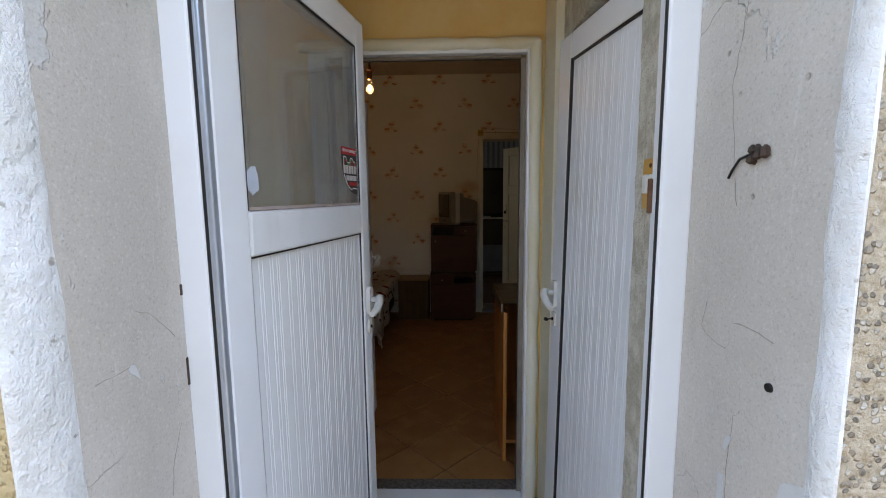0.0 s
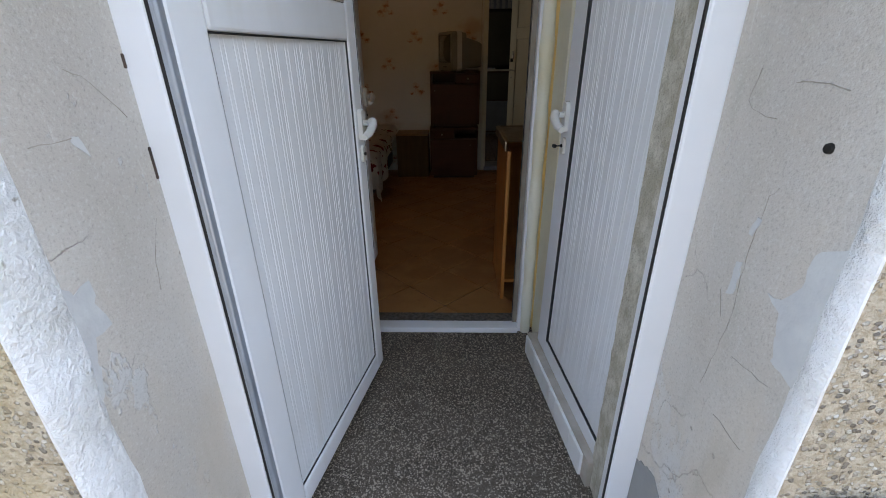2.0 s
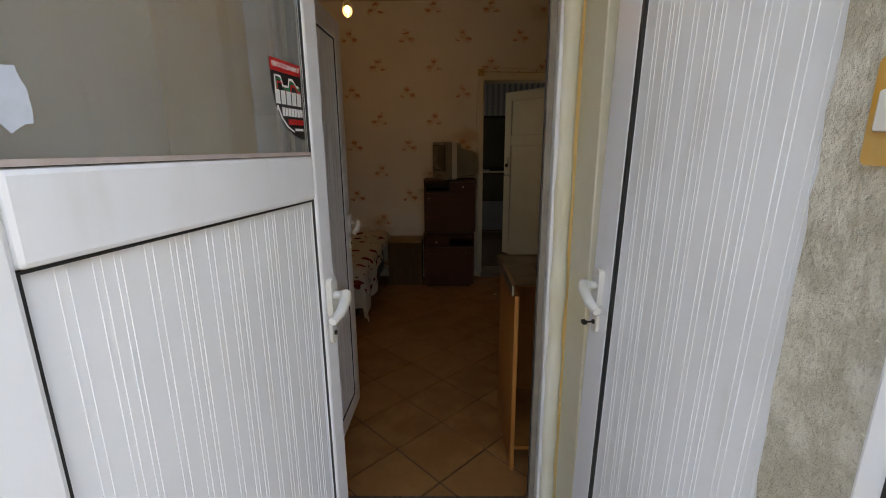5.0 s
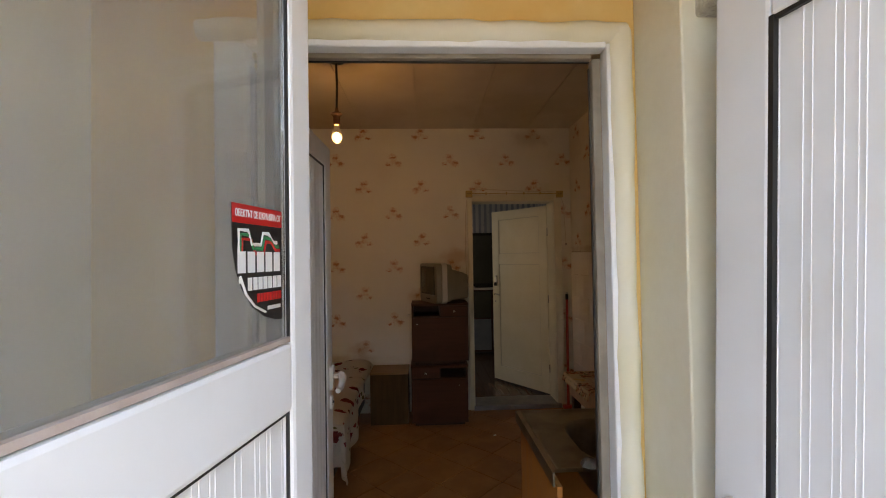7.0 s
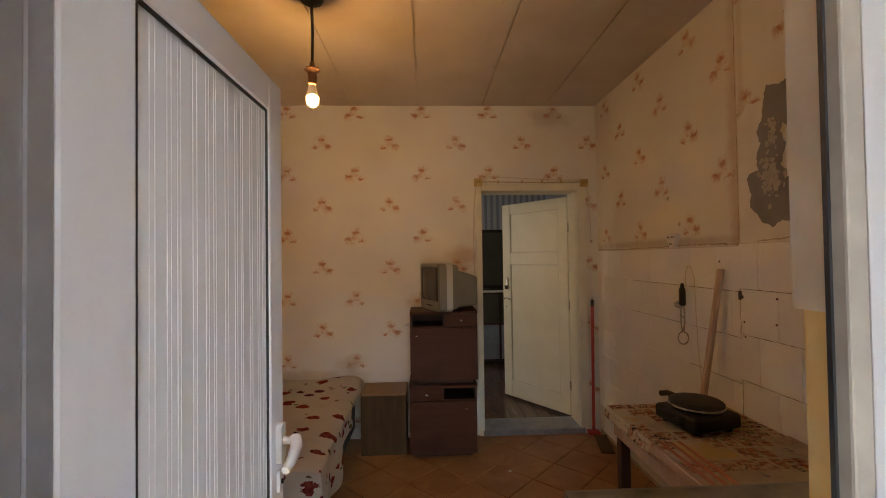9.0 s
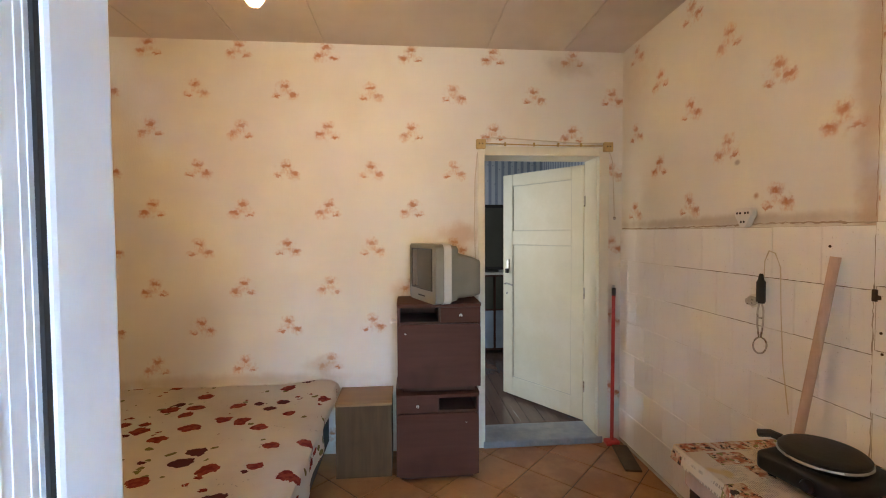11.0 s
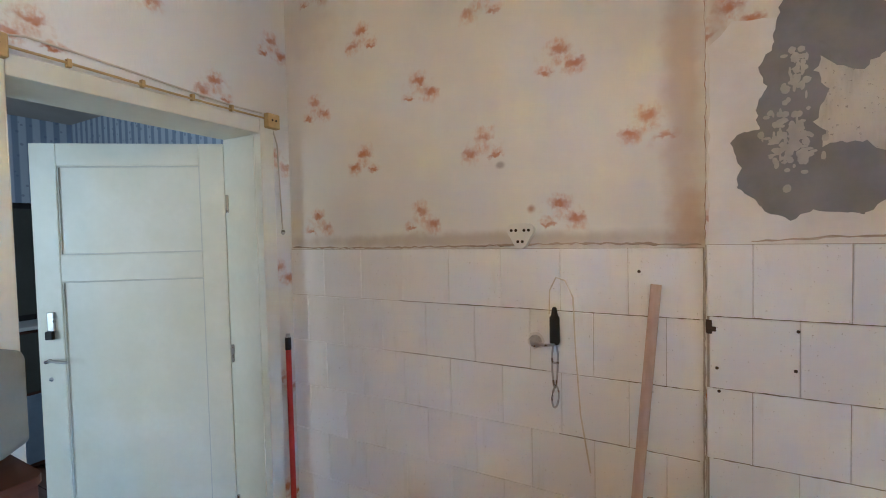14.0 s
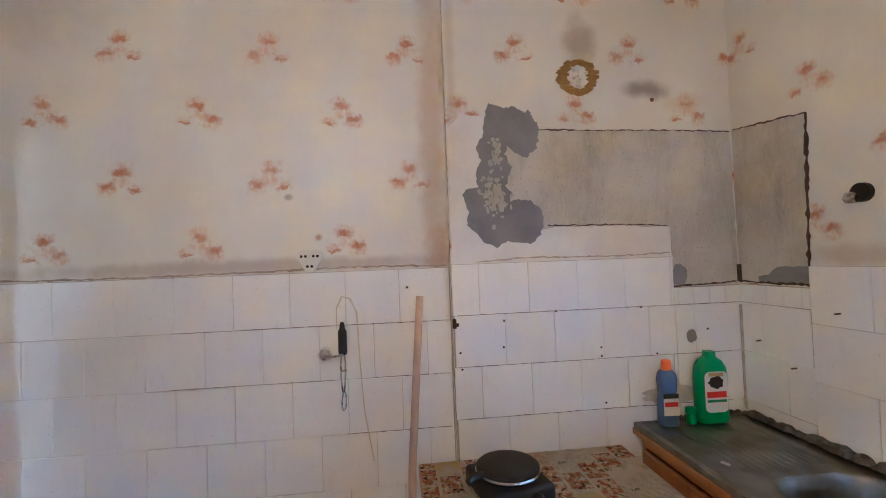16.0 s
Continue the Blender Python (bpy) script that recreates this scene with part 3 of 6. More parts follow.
structure("porch_floor", boxed((-0.2, 1.40, -0.06, 1.35, E_OUT, -0.02)), M_TERRAZZO, "dark speckled terrazzo porch floor", "floor")
structure("wall_porch_pier", boxed((1.145, 2.56, -0.02, 1.2445, E_OUT, 2.5), bevel=0.004), M_CREAM, "yellowed plaster pier between the two doors", "wall")
structure("wall_porch_east", boxed((1.245, 1.86, -0.02, 1.45, E_OUT, 2.5)), M_CREAM, "rough cream porch wall beside the side door", "wall")
structure("wall_porch_west", boxed((-0.30, 1.86, -0.02, -0.10, E_OUT, 3.0)), M_CREAM, "plain cream porch wall", "wall")
structure("ceiling_porch", boxed((-0.10, 1.86, 2.5, 1.45, E_OUT, 2.6)), M_YELLOW, "yellow porch ceiling", "ceiling")
structure("wall_entry", boxed((-0.25, E_OUT, -0.06, 0.17, E_IN, TOP), (1.21, E_OUT, -0.06, RIGHT, E_IN, TOP), (0.17, E_OUT, 1.98, 1.21, 2.80, TOP), (0.17, 2.80, 2.16, 1.21, E_IN, TOP),
                              (LEFT - 0.15, E_OUT, -0.06, -0.25, E_IN, TOP), (1.10, E_OUT, -0.06, 1.21, 2.80, 1.98)),
          M_YELLOW, "yellow washed wall between porch and kitchen", "wall")

# ---- setting: kitchen ----
structure("floor", boxed((LEFT, E_OUT, -0.06, RIGHT, BACK + 0.22, -0.006)), M_FLOOR_GROUT, "kitchen floor under the terracotta tiles", "floor")
wall_far = structure("wall_north", boxed((LEFT, BACK, -0.06, 1.11, BACK + 0.22, TOP), (1.95, BACK, -0.06, RIGHT + 0.1, BACK + 0.22, TOP), (1.11, BACK, 2.03, 1.95, BACK + 0.22, TOP)),
                     M_PAPER_X, "cream wallpaper with sprays of rust-brown flowers", "wall")
wall_right = structure("wall_east", boxed((RIGHT, E_IN - 0.1, -0.06, RIGHT + 0.15, BACK, TOP)), M_PAPER_Y, "cream flowered wallpaper above white tiles", "wall")
structure("chimney_breast", boxed((2.055, E_IN, -0.006, RIGHT, 4.235, TOP)), M_PAPER_BREAST, "shallow flowered breast of the chimney wall", "wall")
structure("wall_paper_entry", boxed((1.24, E_IN, 0, RIGHT, E_IN + 0.006, 1.39), (1.21, E_IN, 1.39, RIGHT, E_IN + 0.006, TOP), (0.17, E_IN, 2.16, 1.21, E_IN + 0.006, TOP),
                                  (LEFT, E_IN, 0, 0.17, E_IN + 0.006, TOP)), M_PAPER_ENTRY, "flowered wallpaper on the entry wall", "wall")
structure("wall_west", boxed((LEFT - 0.15, E_IN, -0.06, LEFT, BACK + 0.22, TOP)), M_PAPER_Y, "plain flowered end wall", "wall")
structure("ceiling", boxed(*[(LEFT + 0.008 + k * 0.535, E_IN, TOP, LEFT + (k + 1) * 0.535, BACK, TOP + 0.03) for k in range(7)], (LEFT, E_OUT, TOP + 0.012, RIGHT + 0.1, BACK + 0.2, TOP + 0.1)),
          M_CEILING, "stained board ceiling with open seams, the lamp rose's shadow painted in", "ceiling")
structure("roof_slab", boxed((LEFT - 0.2, FRONT, 3.0, 5.2, 10.2, 3.2)), M_CEMENT, "flat roof slab over the house", "roof")

# ---- setting: far room ----
structure("floor_far", boxed(*[(-1.0 + k * 0.12, BACK + 0.22, -0.02, -1.0 + k * 0.12 + 0.116, 9.6, 0.03) for k in range(31)]), M_FLOOR_BOARD, "glossy brown painted floorboards", "floor")
structure("wall_far_room_north", boxed((-1.0, 9.6, -0.02, 2.7, 9.7, TOP)), M_STRIPE, "blue striped wallpaper of the next room", "wall")
structure("wall_far_room_east", boxed((2.7, BACK + 0.22, -0.02, 2.8, 9.7, TOP)), M_STRIPE, "blue striped wallpaper of the next room", "wall")
structure("wall_far_room_west", boxed((-1.1, BACK + 0.22, -0.02, -1.0, 9.7, TOP)), M_STRIPE, "blue striped wallpaper of the next room", "wall")
structure("wall_far_room_south", boxed((-1.0, BACK + 0.22, 0.03, 1.08, BACK + 0.23, TOP), (1.98, BACK + 0.22, 0.03, 2.7, BACK + 0.23, TOP)), M_STRIPE, "blue striped wallpaper of the next room", "wall")
structure("ceiling_far_room", boxed((-1.1, BACK + 0.22, TOP, 2.8, 9.7, TOP + 0.1)), M_CEILING, "pale ceiling of the next room", "ceiling")
structure("threshold", boxed((1.10, BACK - 0.03, -0.004, 1.95, BACK + 0.24, 0.045), bevel=0.008), paint("grey_worn_paint", (0.20, 0.22, 0.25), (0.30, 0.31, 0.33), 0.5, 14, 0.4, 60), "worn grey wooden threshold", "threshold")


# ---- doors of the porch and kitchen ----
def frame_bars(w, h, side, top, bottom, thick, y0=0.0, bevel=0.006, mids=(), free=None):
    """Stiles and rails of a leaf, in its own plane: x along the leaf, z up."""
    end = w - (free or side)
    bars = [(0, y0, 0, side, y0 + thick, h), (end, y0, 0, w, y0 + thick, h),
            (side, y0, 0, end, y0 + thick, bottom), (side, y0, h - top, end, y0 + thick, h)]
    bars += [(side, y0, a, end, y0 + thick, b) for a, b in mids]
    return boxed(*bars, bevel=bevel)


def gasket(x0, x1, z0, z1, y, r=0.004):
    return boxed((x0, y, z0, x0 + r, y + 0.004, z1), (x1 - r, y, z0, x1, y + 0.004, z1), (x0, y, z0, x1, y + 0.004, z0 + r), (x0, y, z1 - r, x1, y + 0.004, z1))


def ribbed(x0, x1, z0, z1, y, depth, seed):
    """A panel of narrow upright profiles: broad flats with pairs of raised beads."""
    rnd = random.Random(seed)
    bm = bmesh.new()
    pts = [(x0, y)]
    x = x0
    k = 0
    while x < x1 - 0.012:
        w = (0.008, 0.034, 0.012, 0.028, 0.010, 0.016)[k % 6]
        x2 = min(x + w, x1 - 0.004)
        pts += [(x2 - 0.0022, y), (x2 - 0.0016, y - 0.0008), (x2 - 0.0002, y - 0.0008), (x2 + 0.0004, y)]
        x = x2 + 0.0006
        k += 1
    pts.append((x1, y))
    a = [bm.verts.new((u, v, z0)) for u, v in pts]
    b = [bm.verts.new((u, v, z1)) for u, v in pts]
    for i in range(len(pts) - 1):
        bm.faces.new((a[i], a[i + 1], b[i + 1], b[i]))
    c0, c1 = [bm.verts.new((u, y + depth, z)) for u, z in ((x0, z0), (x1, z0))], [bm.verts.new((u, y + depth, z1)) for u in (x0, x1)]
    bm.faces.new((c0[0], c1[0], c1[1], c0[1]))
    return bm


def lever(parent, x, z, y, out, turn, key=False):
    """White lever handle with its plate and a keyhole plate, on the side towards out (-1 or 1 along y)."""
    d = out
    plate = prism(rounded(0.034, 0.098, 0.013), d * 0.014)
    h = part("handle_plate", plate, M_WHITE, parent, "white plastic handle plate", pose(x, y, z), True)
    bm = tube([(0, 0, 0.006), (0, d * 0.045, 0.006)], 0.010)
    tube([(0, d * 0.042, 0.010), (turn * 0.02, d * 0.052, 0.002), (turn * 0.06, d * 0.054, -0.016), (turn * 0.095, d * 0.050, -0.024)], 0.01, 10, bm, [0.015, 0.0145, 0.0125, 0.010])
    part("lever", bm, M_WHITE, h, "white plastic lever", smooth=True)
    k = part("keyhole_plate", prism(rounded(0.026, 0.055, 0.011), d * 0.008), M_WHITE, parent, "white keyhole plate", pose(x, y, z - 0.095), True)
    part("cylinder", lathe([(0.006, 0), (0.006, 0.004)], 12), M_BLACK, k, "dark lock cylinder", pose(0, d * 0.008, 0, -90 * d))
    if key:
        bm = tube([(0, d * 0.008, 0), (0, d * 0.028, 0)], 0.0025, 6)
        box(bm, -0.008, d * 0.028 if d > 0 else -0.04, -0.005, 0.008, d * 0.04 if d > 0 else -0.028, 0.005, 0.002)
        part("key", bm, M_BLACK, k, "dark key in the lock")


# the glazed porch door, standing open into the porch; x runs from its hinges to its free edge
porch_door = thing("porch_door", pose(0.327, 1.706, 0.025, 0, 0, 79.6), "white glazed plastic door standing open into the porch", "door", kind="structure")
T = 0.058
part("leaf_frame", frame_bars(0.755, 1.94, 0.09, 0.09, 0.075, T, 0.0, 0.007, [(1.232, 1.33)], 0.065), M_PVC, porch_door)
part("lower_panel", ribbed(0.09, 0.69, 0.075, 1.232, 0.016, 0.024, 3), M_PVC, porch_door, "ribbed white plastic panel")
part("lower_gasket", gasket(0.09, 0.69, 0.075, 1.232, 0.006), M_GASKET, porch_door, "thin black rubber seal")
part("glass_gasket", gasket(0.09, 0.69, 1.33, 1.85, 0.004), M_GASKET, porch_door, "thin black rubber seal")
part("glazing_bead", boxed((0.094, 0.002, 1.331, 0.686, 0.0095, 1.338)), paint("dirty_bead", (0.42, 0.33, 0.29), (0.50, 0.42, 0.38), 0.6, 30), porch_door, "dusty brown glazing bead")
pane = part("pane", boxed((0.092, 0.010, 1.333, 0.688, 0.015, 1.848)), M_GLASS, porch_door, "clear dusty glass pane, hazed pale for its reflection")
pane.visible_shadow = False
spacer = boxed((0.672, 0.019, 1.333, 0.688, 0.033, 1.848), (0.092, 0.019, 1.333, 0.106, 0.033, 1.848))
for k in range(100):
    box(spacer, 0.6768, 0.0178, 1.338 + 0.0051 * k, 0.6795, 0.0192, 1.3405 + 0.0051 * k)
part("spacer_bar", spacer, M_STEEL_TRIM, porch_door, "perforated metal spacer bar between the panes")
lever(porch_door, 0.722, 0.985, 0.0, -1, -1)
lever(porch_door, 0.722, 0.985, T, 1, -1)


def spot_outline(seed, rx, rz, n=18):
    r = random.Random(seed)
    return [((rx * (1 + 0.16 * r.uniform(-1, 1))) * math.cos(2 * math.pi * k / n), (rz * (1 + 0.16 * r.uniform(-1, 1))) * math.sin(2 * math.pi * k / n)) for k in range(n)]


part("paint_spot", prism(spot_outline(4, 0.020, 0.032), 0.0008), M_PAINT_SPOT, porch_door, "pale smear of paint on the glass", pose(0.120, 0.0088, 1.395))
sticker_out = [(-0.056, 0.075), (0.056, 0.075), (0.056, 0.0)]
sticker_out += [(0.056, -0.075), (0.040, -0.074), (0.012, -0.066), (-0.016, -0.050), (-0.036, -0.028), (-0.048, -0.004), (-0.054, 0.022)]
sticker = part("sticker", prism(sticker_out, 0.0008), M_STICKER_BLACK, porch_door, "black red and white shield sticker on the glass", pose(0.62, 0.0088, 1.440))
part("sticker_band", prism([(-0.056, 0.052), (0.056, 0.052), (0.056, 0.075), (-0.056, 0.075)], 0.0004), M_STICKER_RED, sticker, "red band of the sticker", pose(0, -0.0006, 0))


def text_mesh(body, size, material, parent, m, name="lettering", squeeze=1.0, bold=0.0):
    cu = bpy.data.curves.new("text", "FONT")
    cu.body, cu.size, cu.align_x, cu.align_y = body, size, "CENTER", "CENTER"
    cu.extrude, cu.offset = 0.0002, bold
    tmp = bpy.data.objects.new("tmp", cu)
    scene.collection.objects.link(tmp)
    me = bpy.data.meshes.new_from_object(tmp.evaluated_get(bpy.context.evaluated_depsgraph_get()))
    bpy.data.objects.remove(tmp)
    me.materials.clear()
    me.materials.append(material)
    ob = new(name, me)
    ob.parent = parent
    ob.matrix_basis = m @ pose(0, 0, 0, 90) @ Matrix.Diagonal((squeeze, 1, 1, 1))
    return ob


text_mesh("ОБЕКТЪТ СЕ ОХРАНЯВА ОТ", 0.0120, M_STICKER_WHITE, sticker, pose(0, -0.0014, 0.0635), squeeze=0.62, bold=0.0002)
part("name_bar", boxed(*[(-0.046 + 0.020 * k, -0.0014, -0.008, -0.031 + 0.020 * k, -0.0006, 0.018) for k in range(5)]), M_STICKER_WHITE, sticker, "plain white bars of a firm's name")
part("name_bar", boxed(*[(-0.026 + 0.0115 * k, -0.0014, -0.030, -0.0175 + 0.0115 * k, -0.0006, -0.014) for k in range(7)]), M_STICKER_WHITE, sticker, "plain white bars of a firm's name")
part("name_bar", boxed(*[(-0.006 + 0.0075 * k, -0.0014, -0.046, -0.0005 + 0.0075 * k, -0.0006, -0.035) for k in range(8)]), M_STICKER_RED, sticker, "plain red bars of a firm's name")
steps = [(-0.043, 0.016), (-0.043, 0.044), (-0.024, 0.044), (-0.016, 0.027), (0.004, 0.027), (0.009, 0.042), (0.022, 0.042), (0.034, 0.031), (0.044, 0.031)]
for k, (tone, label) in enumerate(((M_STICKER_WHITE, "white stepped line"), (M_STICKER_GREEN, "green stepped line"), (M_STICKER_RED, "red stepped line"))):
    line = [(x + 0.0035 * k, z - 0.0055 * k) for x, z in steps]
    part("crest_line", tube([(x, -0.0012 + 0.0002 * k, z) for x, z in line], 0.0026, 6), tone, sticker, label).scale = (1, 0.25, 1)
part("ribbon", tube([(-0.042, -0.001, -0.012), (-0.030, -0.001, -0.034), (-0.012, -0.001, -0.050), (0.012, -0.001, -0.060)], 0.0016, 6), M_STICKER_WHITE, sticker, "white curved ribbon")
part("small_print", boxed((0.018, -0.0012, -0.058, 0.050, -0.0006, -0.053), (-0.044, -0.0012, -0.020, -0.040, -0.0006, -0.012)), M_STICKER_WHITE, sticker, "tiny unreadable print")

# its outer frame
door_frame = thing("door_1", pose(0, 0, 0), "white plastic frame of the porch door", "door frame", kind="structure")
part("left_jamb", boxed((0.242, 1.696, -0.02, 0.302, 1.760, 2.30), bevel=0.005), M_PVC, door_frame)
part("left_seal", boxed((0.302, 1.700, -0.02, 0.309, 1.765, 2.30)), M_GASKET, door_frame, "black rubber door seal")
part("left_rebate", boxed((0.309, 1.697, 0.0, 0.317, 1.765, 2.28), (0.317, 1.692, 0.0, 0.3255, 1.745, 2.28), bevel=0.003), M_STEEL_TRIM, door_frame, "grey-blue metal rebate profile")
part("right_jamb", boxed((1.158, 1.732, -0.02, 1.217, 1.775, 2.30), bevel=0.005), M_PVC, door_frame)
part("right_seal", boxed((1.1545, 1.738, -0.02, 1.158, 1.744, 2.30)), M_GASKET, door_frame, "black rubber door seal")
part("head", boxed((0.302, 1.715, 2.24, 1.158, 1.765, 2.30), bevel=0.005), M_PVC, door_frame)
for z in (1.378,):
    hb = boxed((1.1495, 1.764, z - 0.034, 1.158, 1.772, z + 0.034), bevel=0.002)
    part("striker", hb, M_RUST, door_frame, "rusty metal striker plate")

# the side door, dropped a little on its hinges
side_door = thing("side_door", pose(1.1255, 2.529, 0.085, 0, 0, -83.2) @ pose(0.005, 0, 0, 0, 2.4, 0), "closed white plastic side door with key in lock", "door", kind="structure")
part("leaf_frame", boxed((0, 0, 0, 0.10, 0.05, 1.815), (0.10, 0, 0, 0.70, 0.05, 0.07), (0.10, 0, 1.733, 0.70, 0.05, 1.815), bevel=0.006), M_PVC, side_door)
part("panel", ribbed(0.10, 0.70, 0.07, 1.733, 0.010, 0.03, 8), M_PVC, side_door, "ribbed white plastic panel")
part("seal", boxed((0.098, 0.001, 0.068, 0.106, 0.011, 1.735), (0.106, 0.003, 0.068, 0.69, 0.011, 0.074), (0.106, 0.003, 1.728, 0.69, 0.011, 1.735)), M_GASKET, side_door, "thin black rubber seal")
lever(side_door, 0.047, 0.945, 0.0, -1, 1, key=True)
sill_tiles = thing("door_sill", pose(1.1255, 2.60, -0.02, 0, 0, -83.2), "broken white tiles under the side door", "sill", kind="structure")
part("mortar", boxed((0.02, -0.035, 0.0, 0.70, 0.05, 0.10)), M_GROUT, sill_tiles, "grey mortar bed")
u = 0.03
for w in (0.13, 0.085, 0.11, 0.07, 0.14, 0.10):
    part("tile", boxed((u, -0.044, 0.004, u + w - 0.004, -0.034, 0.094), bevel=0.002), M_TILE, sill_tiles)
    u += w


def lime_plaster():
    """Coarse lime plaster, rubbed brown in upright streaks."""
    n = Net("rough_lime_plaster", 0.92, spec=0.15)
    c = n.ramp(n.noise(18, 5, rough=0.65), (0.46, 0.42, 0.33), (0.66, 0.62, 0.53), 0.35, 0.65)
    c = n.mix(n.math("MULTIPLY", n.span(n.noise(1.0, 5, n.stretch(45, 45, 9), 0.65), 0.5, 0.72), 0.55), c, (0.34, 0.29, 0.21))
    c = n.mix(n.math("MULTIPLY", n.span(n.noise(150, 3), 0.58, 0.70), 0.5), c, (0.30, 0.27, 0.22))
    n.bump(n.math("ADD", n.noise(90, 4, rough=0.7), n.noise(24, 3)), 0.9, 0.006)
    return n.done(c)


M_STRIP = lime_plaster()
structure("wall_rough_strip", boxed((1.203, 1.776, -0.02, 1.245, 1.885, 2.5), (1.175, 1.93, 1.93, 1.245, 2.58, 2.5), bevel=0.006), M_STRIP, "rough lime plaster round the side door", "wall")

light_switch = thing("light_switch", pose(1.190, 1.828, 1.403, 0, 0, -90), "yellowed wall switch smeared with orange paint", "switch")
part("plate", prism(rounded(0.070, 0.105, 0.008), -0.010), M_SWITCH, light_switch, smooth=True)
part("rocker", boxed((-0.022, -0.018, -0.020, -0.004, -0.008, 0.020), bevel=0.003), M_WHITE, light_switch, "white rocker")
part("rocker", boxed((0.002, -0.016, -0.020, 0.020, -0.008, 0.020), bevel=0.003), M_WHITE, light_switch, "white rocker")
for z in (0.038, -0.038):
    part("screw", lathe([(0.005, 0), (0.004, 0.002)], 10), M_RUST, light_switch, "rusty screw", pose(0, -0.010, z, 90))

# inner door frame, its swollen plaster edge and the sill
inner_frame = thing("door_2", pose(0, 0, 0), "white plastic frame of the kitchen door", "door frame", kind="structure")
part("right_jamb", boxed((1.072, 2.728, -0.02, 1.096, 2.768, 1.965), bevel=0.004), M_PVC, inner_frame)
part("right_rebate", boxed((1.052, 2.766, -0.02, 1.098, 2.792, 1.945), bevel=0.003), M_REBATE, inner_frame, "grey-brown rebate of the frame")
part("left_jamb", boxed((0.175, 2.728, -0.02, 0.245, 2.790, 1.965), bevel=0.005), M_PVC, inner_frame)
part("head", boxed((0.245, 2.728, 1.954, 1.072, 2.766, 1.972), bevel=0.004), M_PVC, inner_frame)
part("head_rebate", boxed((0.245, 2.766, 1.945, 1.052, 2.792, 1.970), bevel=0.003), M_REBATE, inner_frame, "grey-brown rebate of the frame")
part("sill", boxed((0.245, 2.712, -0.02, 1.072, 2.780, 0.008), bevel=0.005), M_PVC, inner_frame, "white sill bar")
part("seal", boxed((1.049, 2.782, 0.03, 1.052, 2.788, 1.928), (0.245, 2.782, 1.942, 1.052, 2.788, 1.945)), M_GASKET, inner_frame, "dark rubber seal")


def lumpy_bar(p0, p1, r, seed, flat=0.6):
    """A hand-made plaster bead with an uneven surface."""
    p0, p1 = Vector(p0), Vector(p1)
    n = 40
    pts = [p0.lerp(p1, k / n) for k in range(n + 1)]
    bm = tube(pts, r, 10, None, [r * (1 + 0.18 * noise.noise((k * 0.35, seed, 1.7)) + 0.08 * noise.noise((k * 1.3, seed, 5))) for k in range(n + 1)])
    return bm


M_DIRT_STRIP = paint("dirty_cement", (0.06, 0.05, 0.04), (0.16, 0.14, 0.12), 0.95, 60, 0.8, 110)
M_PLASTER_EDGE = paint("yellowed_white_plaster", (0.74, 0.68, 0.50), (0.80, 0.77, 0.66), 0.8, 5, 0.6, 40)
structure("trim_door_right", lumpy_bar((1.108, 2.738, -0.02), (1.106, 2.738, 1.995), 0.027, 1), M_PLASTER_EDGE, "uneven plaster bead beside the kitchen door", "trim", smooth=True)
structure("trim_door_head", lumpy_bar((0.14, 2.738, 1.992), (1.12, 2.738, 1.990), 0.026, 5), M_PLASTER_EDGE, "uneven plaster bead over the kitchen door", "trim", smooth=True)
structure("trim_threshold", boxed((0.18, 2.79, -0.02, 1.21, 2.86, 0.003), bevel=0.004), M_DIRT_STRIP, "rough dark cement strip behind the sill", "trim")
structure("jamb_paper", boxed((1.203, 2.802, 1.385, 1.213, E_IN + 0.012, 2.16), (1.232, 2.802, 0.0, 1.243, E_IN + 0.010, 1.385), (1.092, 2.800, 0.0, 1.21, 2.806, 1.98)), paint("loose_paper", (0.62, 0.55, 0.45), (0.70, 0.64, 0.54), 0.85, 4, 0.5, 30), "loose wallpaper folded round the door edge", "trim")

# the kitchen door leaf, open against the wall
kitchen_door = thing("kitchen_door", pose(0.250, 2.785, 0.035, 0, 0, 88.6), "white plastic kitchen door standing fully open", "door", kind="structure")
part("leaf_frame", boxed((0.05, 0, 0, 0.175, 0.055, 1.885), (0.635, 0, 0, 0.72, 0.055, 1.885), (0.175, 0, 0, 0.635, 0.055, 0.08), (0.175, 0, 1.80, 0.635, 0.055, 1.885), bevel=0.006), M_PVC, kitchen_door)
part("panel", ribbed(0.175, 0.635, 0.08, 1.80, 0.012, 0.03, 5), M_PVC, kitchen_door, "ribbed white plastic panel")
part("seal", gasket(0.175, 0.635, 0.08, 1.80, 0.004, 0.006), M_GASKET, kitchen_door, "thin black rubber seal")
lever(kitchen_door, 0.682, 0.975, 0.0, -1, -1)
hinge_strip = boxed((-0.03, -0.006, 0.0, 0.010, 0.05, 1.885), (0.012, -0.002, 0.0, 0.048, 0.05, 1.885), bevel=0.004)
part("hinge_profile", hinge_strip, M_STEEL_TRIM, kitchen_door, "grey hinge-side profile")

